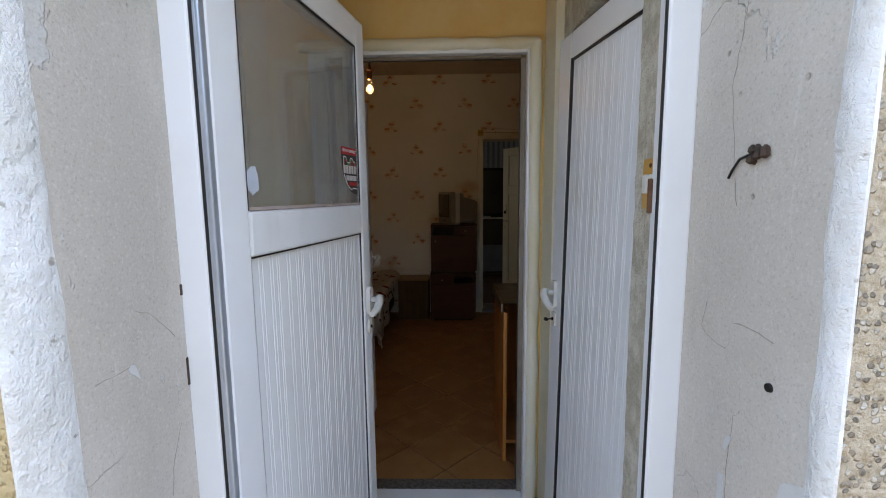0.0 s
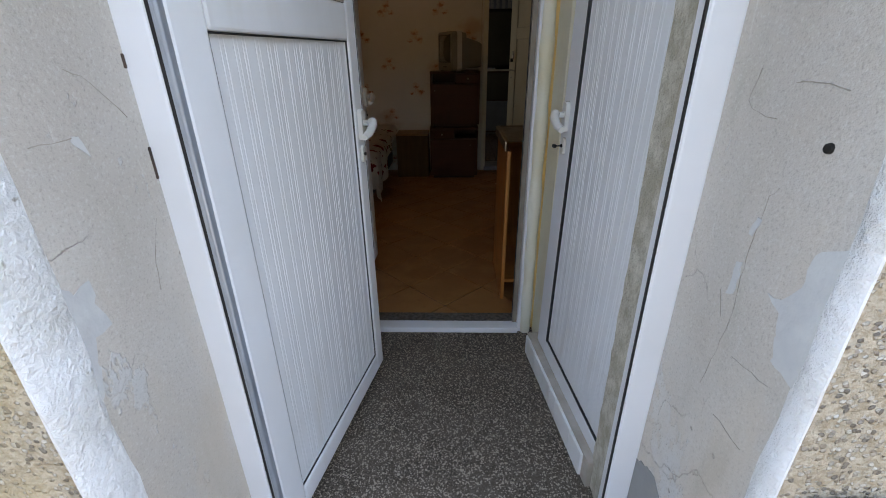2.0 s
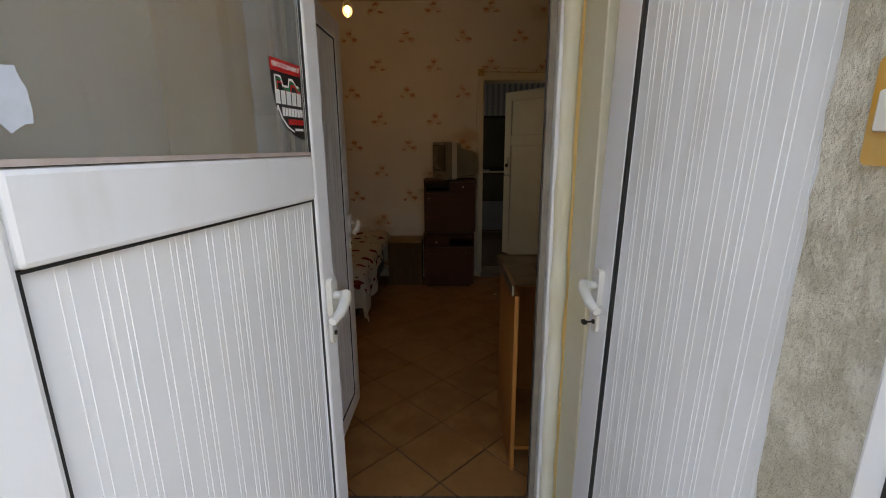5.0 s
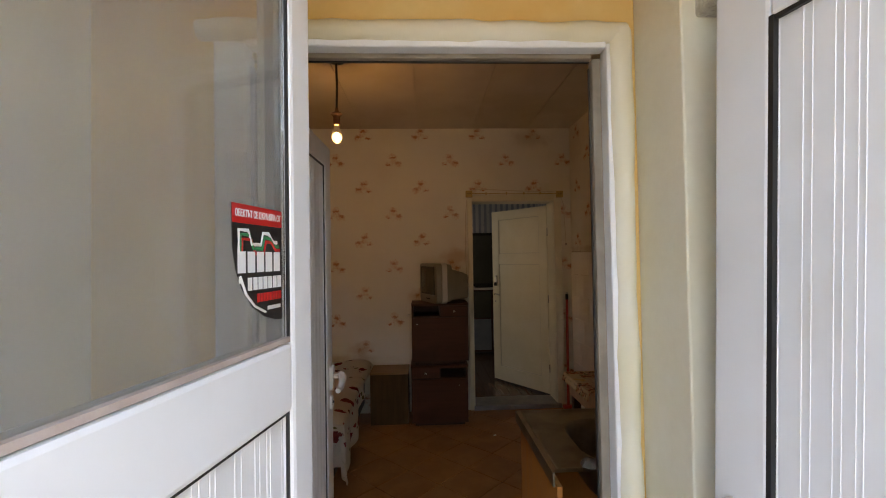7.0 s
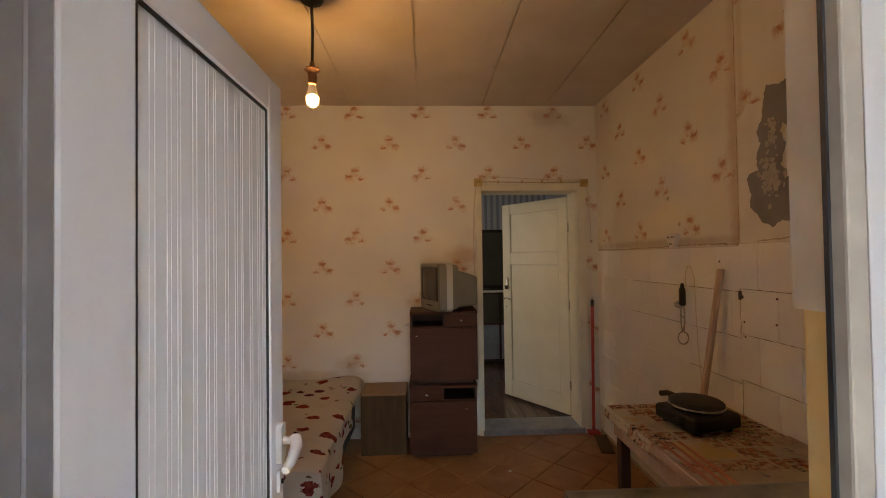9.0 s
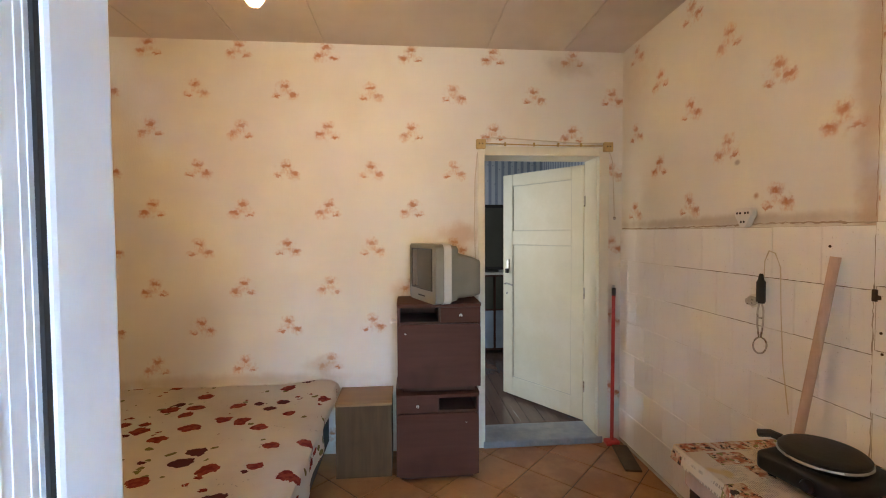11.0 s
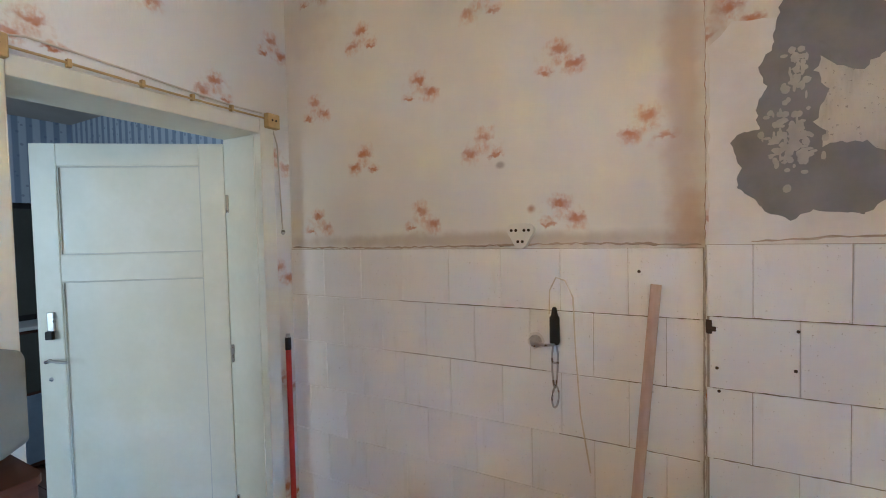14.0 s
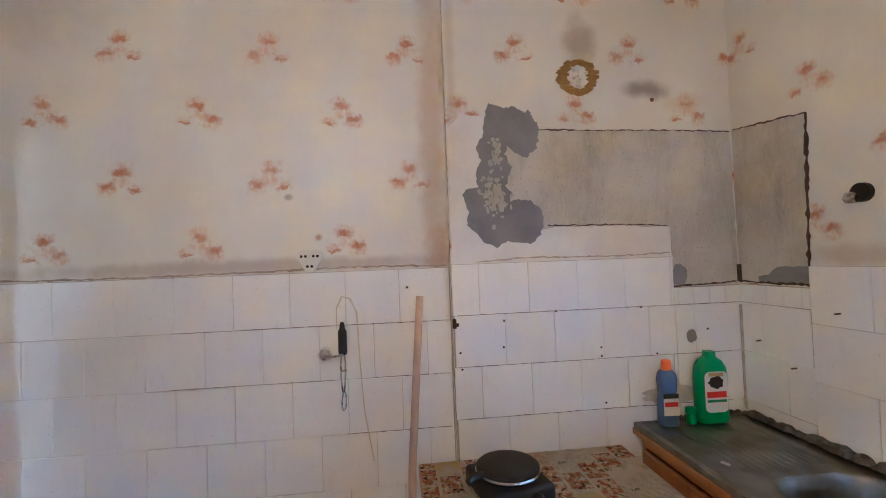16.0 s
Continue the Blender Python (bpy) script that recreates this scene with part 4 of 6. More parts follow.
# rust lump and nail in the outer reveal
lump = bmesh.new()
for k in range(9):
    r = random.Random(k)
    c = Vector((r.uniform(-0.006, 0.004), r.uniform(-0.017, 0.017), r.uniform(-0.011, 0.011)))
    lathe([(0.002, -0.007), (0.007, -0.003), (0.006, 0.003), (0.002, 0.007)], 6, lump, c)
wall_anchor = tagged(part("wall_anchor", lump, M_DIRT_SHADE, m=pose(1.213, 1.552, 1.440)), "rusty broken anchor in the cracked render", "anchor")
part("wire", tube([(0, 0.02, 0), (-0.004, 0.040, -0.006), (-0.003, 0.058, -0.022), (-0.003, 0.066, -0.034)], 0.0022, 6), M_BLACK, wall_anchor, "short black wire")
tagged(part("wall_plug", lathe([(0.007, 0), (0.006, 0.004)], 10), M_BLACK, m=pose(1.215, 1.50, 1.107, 0, -90)), "dark plug hole in the render", "wall plug")

# ---- kitchen: door to the next room ----
far_frame = thing("door_3", pose(0, 0, 0), "cream painted wooden door casing", "door frame", kind="structure")
part("left_casing", boxed((1.065, BACK - 0.022, 0.0, 1.112, BACK + 0.22, 2.075), bevel=0.004), M_DOOR_PAINT, far_frame)
part("right_casing", boxed((1.915, BACK - 0.022, 0.0, 1.985, BACK + 0.10, 2.075), bevel=0.004), M_DOOR_PAINT, far_frame)
part("right_lining", boxed((1.912, BACK + 0.02, 0.04, 1.95, BACK + 0.225, 2.02), bevel=0.002), M_DOOR_PAINT, far_frame)
part("head_casing", boxed((1.112, BACK - 0.020, 2.012, 1.915, BACK + 0.22, 2.073), bevel=0.004), M_DOOR_PAINT, far_frame)
for z in (0.32, 1.03, 1.72):
    part("hinge", tube([(1.908, BACK + 0.206, z - 0.04), (1.908, BACK + 0.206, z + 0.04)], 0.007, 8), M_CHROME, far_frame, "old steel hinge")

old_door = thing("wooden_door", pose(1.941, BACK + 0.246, 0.055, 0, 0, 125.5), "old white painted panel door standing half open", "door", kind="structure")
W, H = 0.80, 1.94
part("leaf_frame", frame_bars(W, H, 0.105, 0.10, 0.16, 0.042, 0.0, 0.004, [(1.33, 1.45)]), M_DOOR_PAINT, old_door)
for z0, z1 in ((0.16, 1.33), (1.45, H - 0.10)):
    bm = boxed((0.105, 0.012, z0, W - 0.105, 0.030, z1))
    part("panel", bm, M_DOOR_PAINT, old_door)
    part("panel_bead", boxed((0.105, 0.030, z0, 0.110, 0.037, z1), (W - 0.110, 0.030, z0, W - 0.105, 0.037, z1), (0.110, 0.030, z0, W - 0.110, 0.037, z0 + 0.005), (0.110, 0.030, z1 - 0.005, W - 0.110, 0.037, z1)), paint("darker_bead", (0.56, 0.54, 0.46), (0.62, 0.60, 0.53), 0.6), old_door, "panel beading in a darker tone")
knob = part("door_handle", tube([(0, 0, 0), (0, 0.03, 0)], 0.008, 8), M_CHROME, old_door, "dull metal lever handle", pose(W - 0.045, 0.04, 0.985))
part("lever", tube([(0, 0.03, 0), (-0.03, 0.036, 0.004), (-0.09, 0.036, -0.006)], 0.007, 8), M_CHROME, knob)
bm = tube([(0, 0, 0.0), (0, -0.03, 0.0), (-0.03, -0.036, 0.004), (-0.085, -0.036, -0.010)], 0.006, 8)
part("handle_front", bm, M_CHROME, old_door, "dull metal lever handle", pose(W - 0.045, 0.0, 0.985))
part("lock", boxed((W - 0.075, 0.040, 1.11, W - 0.045, 0.054, 1.20), bevel=0.004), M_CHROME, old_door, "small rim lock")
part("padlock", boxed((W - 0.074, 0.050, 1.080, W - 0.044, 0.068, 1.118), bevel=0.004), M_BLACK, old_door, "little dark padlock")
part("keyhole", lathe([(0.010, 0), (0.009, 0.002)], 10), M_CHROME, old_door, "keyhole plate", pose(W - 0.045, 0.042, 0.90, -90))


def wall_socket(x, z, name_label):
    s = thing("wall_socket", pose(x, BACK - 0.021, z), name_label, "socket", "sockets over the door")
    part("body", boxed((-0.032, -0.030, -0.032, 0.032, 0.0, 0.032), bevel=0.005), M_OCHRE, s)
    for dx in (-0.010, 0.010):
        part("hole", lathe([(0.0048, 0), (0.0048, 0.0012)], 10), M_BLACK, s, "dark pin hole", pose(dx, -0.0302, 0.002, 90))
    return s


wall_socket(1.082, 2.082, "yellowed surface socket above the door corner")
wall_socket(1.968, 2.072, "yellowed surface socket above the hinge corner")
cable = tagged(part("cable", tube([(1.112, 5.885, 2.088), (1.25, 5.882, 2.086), (1.45, 5.884, 2.082), (1.70, 5.883, 2.080), (1.94, 5.884, 2.082)], 0.004, 6), M_OCHRE, smooth=True), "thin brown cable clipped along the door head", "cable")
tagged(part("cable", tube([(1.055, 5.897, 1.15), (1.040, 5.897, 1.5), (1.046, 5.897, 1.85), (1.062, 5.896, 2.02), (1.095, 5.894, 2.115), (1.16, 5.893, 2.130), (1.30, 5.893, 2.126), (1.55, 5.893, 2.112), (1.80, 5.893, 2.100), (1.93, 5.893, 2.104)], 0.0035, 6), M_WIRE, smooth=True), "slack white cable looped over the door head", "cable")
for x in (1.25, 1.45, 1.62, 1.78):
    tagged(part("cable_clip", boxed((x - 0.006, 5.876, 2.074, x + 0.006, BACK - 0.016, 2.098), bevel=0.002), M_OCHRE), "small yellowed cable clip on the casing", "clip", "cable clips")
cord = tagged(part("pull_cord", tube([(1.985, 5.893, 2.05), (2.012, 5.897, 1.98), (2.022, 5.900, 1.80), (2.030, 5.901, 1.60)], 0.003, 6), M_WIRE, smooth=True), "thin grey cord hanging beside the door casing", "cord")
part("ring", lathe([(0.010, -0.003), (0.012, 0), (0.010, 0.003)], 12), M_CHROME, cord, "small metal ring", pose(2.031, 5.900, 1.585, 90))

# ---- kitchen: broom, board, stick ----
broom = thing("broom", pose(1.975, 5.86, 0), "red plastic broom handle leaning in the corner", "broom")
part("handle", tube([(0.03, 0.0, 0.03), (0.045, 0.02, 1.06)], 0.0125, 12), M_RED, broom, smooth=True)
part("grip", tube([(0.0447, 0.0195, 1.045), (0.0455, 0.0205, 1.10)], 0.0138, 12), M_BLACK, broom, "black end grip", smooth=True)
part("hanger", tube([(0.0455, 0.0205, 1.10), (0.046, 0.021, 1.118)], 0.010, 10), M_CHROME, broom, "grey hanging eye", smooth=True)
bm = boxed((-0.02, -0.035, 0.0, 0.075, 0.03, 0.035), bevel=0.01)
part("head", bm, M_RED, broom, "small red broom head", smooth=True)
tagged(part("floor_board", boxed((-0.05, -0.16, 0, 0.05, 0.16, 0.014), bevel=0.003), M_BOX_WOOD, m=pose(2.005, 5.66, 0.001, 0, 0, -12)), "loose grey board lying along the wall", "board")
tagged(part("wooden_stick", tube([(1.905, 4.44, 0.0), (1.985, 4.415, 0.76), (2.052, 4.362, 1.395)], 0.0155, 10), M_RAW_WOOD, smooth=True), "bare wooden broomstick leaning on the tiles", "stick")

# ---- kitchen: fittings on the tiled wall ----
trio = thing("triple_socket", pose(2.082, 4.779, 1.553, 0, 0, -90), "white rounded triple socket at the tile edge", "socket")
bm = prism([(0.043 * (1 + 0.16 * math.cos(3 * radians(a) - math.pi / 2)) * math.cos(radians(a)), 0.043 * (1 + 0.16 * math.cos(3 * radians(a) - math.pi / 2)) * math.sin(radians(a))) for a in range(0, 360, 10)], -0.028)
part("body", bm, M_WHITE, trio, smooth=True)
for k in range(3):
    a = radians(90 + 120 * k + 60)
    for d in (-0.008, 0.008):
        part("hole", lathe([(0.0055, 0), (0.0055, 0.001)], 8), M_BLACK, trio, "dark pin hole", pose(0.026 * math.cos(a) + d, -0.0285, 0.026 * math.sin(a), 90))
tagged(part("cable", tube([(2.083, 4.69, 1.28), (2.082, 4.687, 1.36), (2.080, 4.665, 1.405), (2.080, 4.635, 1.395), (2.081, 4.610, 1.34), (2.082, 4.603, 1.15), (2.082, 4.590, 0.95), (2.081, 4.560, 0.76)], 0.0028, 6), M_WIRE, smooth=True), "thin pale cable looped down the tiles", "cable")

hook = thing("wall_hook", pose(2.083, 4.735, 1.185, 0, 0, -90), "broken grey holder cemented in a tile hole", "hook")
part("mount", prism(spot_outline(9, 0.030, 0.030), -0.008), M_WHITE, hook)
part("stub", lathe([(0.020, 0), (0.022, 0.012), (0.014, 0.030), (0.006, 0.034)], 14), M_CHROME, hook, "dull metal stub", pose(0.0, -0.006, 0, 90), True)
part("arm", tube([(0, -0.035, 0.0), (0.04, -0.05, -0.002), (0.075, -0.052, 0.004)], 0.005, 8), M_CHROME, hook, smooth=True)

peeler = thing("kitchen_whisk", pose(2.045, 4.663, 1.215, 0, 0, -90), "hanging wire whisk with a black handle", "whisk")
part("handle", lathe([(0.005, 0.095), (0.008, 0.090), (0.011, 0.070), (0.0165, 0.060), (0.017, -0.020), (0.014, -0.028)][::-1], 14), M_BLACK, peeler, smooth=True)
wire_pts = [(0.004, 0, -0.02), (0.008, 0.006, -0.06), (0.006, 0.006, -0.12), (0.002, 0.003, -0.165)] + [(0.005 * math.sin(radians(a)), 0.026 * math.sin(radians(a)), -0.205 + 0.034 * math.cos(radians(a))) for a in range(10, 351, 20)]
wire_pts += [(-0.004, -0.003, -0.165), (-0.008, -0.006, -0.12), (-0.008, -0.006, -0.06), (-0.004, 0, -0.02)]
part("wire_loop", tube(wire_pts, 0.0036, 6), M_CHROME, peeler, "bent steel wire loop", smooth=True)
part("wire_bands", tube([(-0.012, 0, -0.09), (0.012, 0, -0.09)], 0.004, 6), M_CHROME, peeler, "wire band")


def on_right(points, x, depth):
    """A thin sheet on the right-hand wall: points of (y, z), proud of the plane x by depth."""
    bm = prism([(-y, z) for y, z in points], -depth)
    bmesh.ops.transform(bm, matrix=pose(x, 0, 0, 0, 0, -90), verts=bm.verts)
    return bm


def on_entry(points, y, depth):
    """A thin sheet on the inner side of the entry wall: points of (x, z)."""
    return prism_at(points, y, depth)


def prism_at(points, y, depth):
    bm = prism(points, depth)
    bmesh.ops.translate(bm, vec=(0, y, 0), verts=bm.verts)
    return bm


def ragged(points, step=0.018, amp=0.006, seed=0):
    """Breaks the sides of an outline into short uneven steps."""
    r = random.Random(seed)
    out = []
    for (a, b), (c, d) in zip(points, points[1:] + points[:1]):
        n = max(1, int(math.hypot(c - a, d - b) / step))
        for k in range(n):
            out.append((a + (c - a) * k / n + r.uniform(-amp, amp), b + (d - b) * k / n + r.uniform(-amp, amp)))
    return out


def blob(cy, cz, ry, rz, seed):
    """A ragged blot round (cy, cz)."""
    out = []
    for k in range(96):
        a = 2 * math.pi * k / 96
        w = 1 + 0.22 * noise.noise((math.cos(a) * 1.6, math.sin(a) * 1.6, seed)) + 0.13 * noise.noise((math.cos(a) * 5, math.sin(a) * 5, seed + 3.3)) + 0.09 * noise.noise((math.cos(a) * 14, math.sin(a) * 14, seed))
        out.append((cy + ry * w * math.cos(a), cz + rz * w * math.sin(a)))
    return out


# ---- kitchen: torn wall over the sink ----
CX = 2.055
M_FILLER = paint("white_filler", (0.83, 0.81, 0.78), (0.76, 0.72, 0.67), 0.9, 6, 0.5, 50)
structure("wall_patch_white", on_right(ragged([(4.228, 1.505), (4.228, 2.06), (4.17, 2.115), (4.04, 2.10), (3.90, 1.80), (3.85, 1.662), (3.302, 1.645), (3.302, 1.515)], 0.03, 0.004, 1), CX, 0.0015), M_FILLER, "white filler with a torn paper edge", "wall")
structure("wall_patch_bare", on_right(ragged([(4.06, 2.05), (3.85, 2.052), (3.60, 2.046), (3.30, 2.045), (3.004, 2.040), (3.004, 1.390), (3.295, 1.386), (3.300, 1.640), (3.80, 1.655), (3.95, 1.62), (4.10, 1.72), (4.10, 1.95)], 0.03, 0.004, 2), CX, 0.003), M_BARE, "bare grimy plaster where paper was torn off", "wall")
structure("wall_patch_bare_entry", on_entry(ragged([(2.050, 1.395), (1.735, 1.392), (1.73, 1.62), (1.716, 2.005), (2.050, 2.045)], 0.03, 0.004, 3), E_IN + 0.006, 0.003), M_BARE, "bare grimy plaster round the corner", "wall")
CEMENT_EDGE = [(4.06, 2.16), (4.0, 2.14), (3.95, 2.145), (3.88, 2.10), (3.852, 2.04), (3.865, 1.975), (3.91, 1.94), (3.96, 1.955), (3.985, 1.985), (4.0, 1.95), (3.975, 1.90),
               (3.985, 1.86), (4.0, 1.82), (3.975, 1.79), (3.985, 1.760), (3.95, 1.765), (3.90, 1.762), (3.86, 1.73), (3.845, 1.68), (3.865, 1.62), (3.90, 1.585), (3.96, 1.59),
               (4.0, 1.60), (4.045, 1.572), (4.10, 1.60), (4.13, 1.64), (4.165, 1.665), (4.155, 1.72), (4.178, 1.79), (4.15, 1.82), (4.115, 1.815), (4.12, 1.87), (4.10, 1.93), (4.115, 1.98), (4.085, 2.03), (4.075, 2.10)]
structure("wall_patch_cement_1", on_right(ragged(CEMENT_EDGE, 0.011, 0.0045, 11), CX, 0.0055), M_DARK_CEMENT, "ragged dark cement filling on the breast", "wall")
structure("wall_patch_cement_2", on_right(blob(3.925, 2.045, 0.068, 0.085, 1), CX, 0.0075), M_DARK_CEMENT, "round smooth cement filling", "wall")
structure("wall_patch_cement_3", on_right(blob(3.925, 1.675, 0.066, 0.078, 8), CX, 0.0075), M_DARK_CEMENT, "round smooth cement filling", "wall")
flakes = bmesh.new()
for k in range(170):
    r = random.Random(k + 310)
    fy, fz = (4.045 + r.gauss(0, 0.026), 1.775 + r.gauss(0, 0.038)) if k < 120 else (4.035 + r.gauss(0, 0.014), 1.93 + r.gauss(0, 0.05))
    spot = [(fy + a, fz + b) for a, b in spot_outline(k + 40, r.uniform(0.002, 0.010), r.uniform(0.003, 0.012), 9)]
    one = on_right(spot, CX, 0.0070 + 0.00001 * k)
    me = bpy.data.meshes.new("flake")
    one.to_mesh(me)
    flakes.from_mesh(me)
    bpy.data.meshes.remove(me)
structure("wall_patch_flakes", flakes, paint("pale_plaster", (0.42, 0.395, 0.35), (0.52, 0.49, 0.44), 0.9, 30, 0.8, 120), "pale plaster flakes left on the cement", "wall")
structure("wall_patch_cement_5", on_right(blob(3.27, 1.435, 0.035, 0.048, 4), CX, 0.005), M_DARK_CEMENT, "small dark cement smear", "wall")
structure("wall_patch_cement_6", on_entry(ragged([(1.74, 1.397), (1.74, 1.46), (1.86, 1.462), (1.90, 1.430), (1.95, 1.42), (1.95, 1.397)], 0.02, 0.005, 6), E_IN + 0.008, 0.003), M_DARK_CEMENT, "dark cement smear over the tiles", "wall")


def crack(pts, w, seed, flat, amp=0.0025):
    """A thin ragged ridge for torn paper, dirt or a painted shadow line; flat places a point of (along, z)."""
    r = random.Random(seed)
    fine = []
    for a, b in zip(pts, pts[1:]):
        n = max(2, int(math.hypot(b[0] - a[0], b[1] - a[1]) / 0.015))
        fine += [(a[0] + (b[0] - a[0]) * k / n + r.uniform(-0.002, 0.002), a[1] + (b[1] - a[1]) * k / n + r.uniform(-amp, amp)) for k in range(n)]
    fine.append(pts[-1])
    return tube([flat(*p) for p in fine], w, 5, None, [w * r.uniform(0.35, 1.3) for _ in fine])


R = lambda y, z: (CX - 0.003, y, z)

# ---- porch: scars and cracks of the reveals ----
def on_left(points, x, depth):
    """A thin sheet on the left-hand reveal: points of (y, z), proud of the plane x by depth."""
    bm = prism(points, -depth)
    bmesh.ops.transform(bm, matrix=pose(x, 0, 0, 0, 0, 90), verts=bm.verts)
    return bm


M_SCAR = paint("chalky_scar", (0.55, 0.55, 0.55), (0.64, 0.64, 0.62), 0.9, 16, 0.9, 60)
M_HAIRLINE = paint("hairline_dirt", (0.30, 0.265, 0.215), (0.46, 0.42, 0.36), 0.95, 20)
WEST = lambda y, z: (0.2505, y, z)
EAST = lambda y, z: (1.2145, y, z)
structure("scar_1", on_left(ragged([(1.41, 0.99), (1.44, 0.955), (1.467, 0.924), (1.498, 0.930), (1.492, 0.893), (1.507, 0.852), (1.469, 0.846), (1.452, 0.77), (1.41, 0.70)], 0.010, 0.003, 21), 0.250, 0.0012), M_SCAR, "pale chalky scar where the render flaked", "wall")
structure("scar_2", on_left(ragged([(1.545, 1.115), (1.562, 1.119), (1.569, 1.088), (1.556, 1.10)], 0.008, 0.002, 22), 0.250, 0.0012), M_SCAR, "small pale chip in the render", "wall")
structure("scar_3", on_right(ragged([(1.514, 0.897), (1.489, 0.905), (1.469, 0.936), (1.466, 0.985), (1.42, 1.01), (1.42, 0.80), (1.47, 0.815), (1.488, 0.885)], 0.010, 0.003, 23), 1.215, 0.0012), M_SCAR, "pale chalky scar beside the white band", "wall")
structure("scar_4", on_right(ragged([(1.599, 0.850), (1.595, 0.912), (1.583, 0.914), (1.582, 0.858)], 0.008, 0.002, 24), 1.215, 0.0014), M_SCAR, "run of white paint on the render", "wall")
structure("scar_5", on_right(ragged([(1.589, 0.960), (1.580, 0.992), (1.571, 0.990), (1.579, 0.960)], 0.008, 0.002, 25), 1.215, 0.0014), M_SCAR, "drop of white paint on the render", "wall")
structure("scar_6", on_right(ragged([(1.752, 0.0), (1.752, 0.30), (1.66, 0.35), (1.56, 0.30), (1.50, 0.12), (1.50, 0.0)], 0.014, 0.005, 26), 1.215, 0.0012), M_CEMENT, "rough grey cement repair at the foot", "wall")
for k, (pts, w, wall) in enumerate((([(1.573, 1.204), (1.614, 1.184), (1.664, 1.130)], 0.0006, WEST), ([(1.486, 1.116), (1.519, 1.115), (1.560, 1.118)], 0.0006, WEST), ([(1.66, 0.964), (1.632, 0.908), (1.62, 0.843)], 0.0006, WEST),
                                    ([(1.66, 1.19), (1.671, 1.145), (1.644, 1.13), (1.602, 1.128)], 0.0008, EAST), ([(1.585, 1.177), (1.561, 1.179), (1.50, 1.172)], 0.0008, EAST), ([(1.616, 0.848), (1.596, 0.808)], 0.0007, EAST),
                                    ([(1.555, 1.041), (1.570, 1.024), (1.579, 0.942), (1.573, 0.814), (1.597, 0.665)], 0.0006, EAST), ([(1.546, 0.765), (1.462, 0.777)], 0.0006, EAST), ([(1.543, 0.644), (1.469, 0.644)], 0.0005, EAST), ([(1.60, 1.36), (1.63, 1.55), (1.59, 1.75)], 0.0006, EAST))):
    structure("hairline_%d" % (k + 1), crack(pts, w, 50 + k, wall), M_HAIRLINE, "hairline crack in the render", "trim")
# solid dark strips in place of the shade inside the frame's gaps
for k, (z0, z1) in enumerate(((1.022, 1.078), (1.20, 1.222))):
    structure("gap_%d" % (k + 1), boxed((0.244, 1.690, z0, 0.2515, 1.6975, z1), bevel=0.002), M_DIRT_SHADE, "dark strip drawn for the shaded gap between render and frame", "trim")
structure("plaster_smear", on_right(ragged([(1.776, -0.02), (1.776, 2.4), (1.922, 2.4), (1.926, 1.2), (1.918, -0.02)], 0.035, 0.004, 27), 1.203, 0.013), M_STRIP, "lime plaster smeared over the door's edge", "wall")
# another dark strip for gap shade, beside the right jamb
structure("gap_3", boxed((1.186, 1.772, 0.86, 1.196, 1.777, 1.04), bevel=0.002), M_DIRT_SHADE, "dark strip drawn for the shaded gap beside the frame", "trim")

N = lambda x, z: (x, E_IN + 0.010, z)
# cracks 1 to 6: dark tubes that draw the shadow lines of torn edges
structure("crack_1", crack([(3.86, 2.052), (3.60, 2.048), (3.30, 2.047), (3.004, 2.041)], 0.0032, 1, R), M_DIRT_SHADE, "torn paper edge with its shadow line painted dark", "trim")
structure("crack_2", crack([(3.83, 1.657), (3.60, 1.655), (3.31, 1.645)], 0.003, 2, R), M_DIRT_SHADE, "torn paper edge with its shadow line painted dark", "trim")
structure("crack_3", crack([(2.04, 2.044), (1.90, 2.028), (1.716, 2.006)], 0.003, 3, N), M_DIRT_SHADE, "torn paper edge with its shadow line painted dark", "trim")
structure("crack_4", crack([(1.716, 2.006), (1.722, 1.80), (1.730, 1.62), (1.735, 1.46)], 0.0065, 4, N), M_DIRT_SHADE, "thick torn edge with its shadow painted dark", "trim")
structure("crack_5", crack([(2.045, 1.398), (1.95, 1.398), (1.80, 1.397), (1.738, 1.396)], 0.006, 5, N), M_DIRT_SHADE, "dark line painted in for the shaded gap over the tiles", "trim")
structure("crack_6", crack([(3.30, 1.388), (3.15, 1.392), (3.01, 1.398)], 0.004, 6, R), M_DIRT_SHADE, "dark line painted in for the shaded gap over the tiles", "trim")
structure("crack_7", crack([(4.237, 2.70), (4.239, 2.2), (4.236, 1.9), (4.238, 1.53)], 0.0010, 7, R), paint("breast_edge_line", (0.34, 0.20, 0.12), (0.50, 0.38, 0.27), 0.9, 12), "thin brown line down the edge of the breast", "trim")
structure("crack_8", crack([(4.237, 1.51), (4.239, 1.2), (4.236, 0.9), (4.238, 0.5)], 0.0018, 8, R), M_GROUT, "chipped tile edge of the breast", "trim")
structure("crack_9", crack([(4.245, 1.512), (4.6, 1.520), (5.0, 1.512), (5.5, 1.508), (5.9, 1.512)], 0.004, 9, lambda y, z: (RIGHT - 0.002, y, z)), paint("dusty_ledge", (0.36, 0.29, 0.21), (0.46, 0.39, 0.30), 0.9, 8), "dusty edge above the tiles", "trim")
M_JOINT_DIRT = paint("joint_dirt", (0.13, 0.10, 0.07), (0.30, 0.25, 0.20), 0.95, 14)
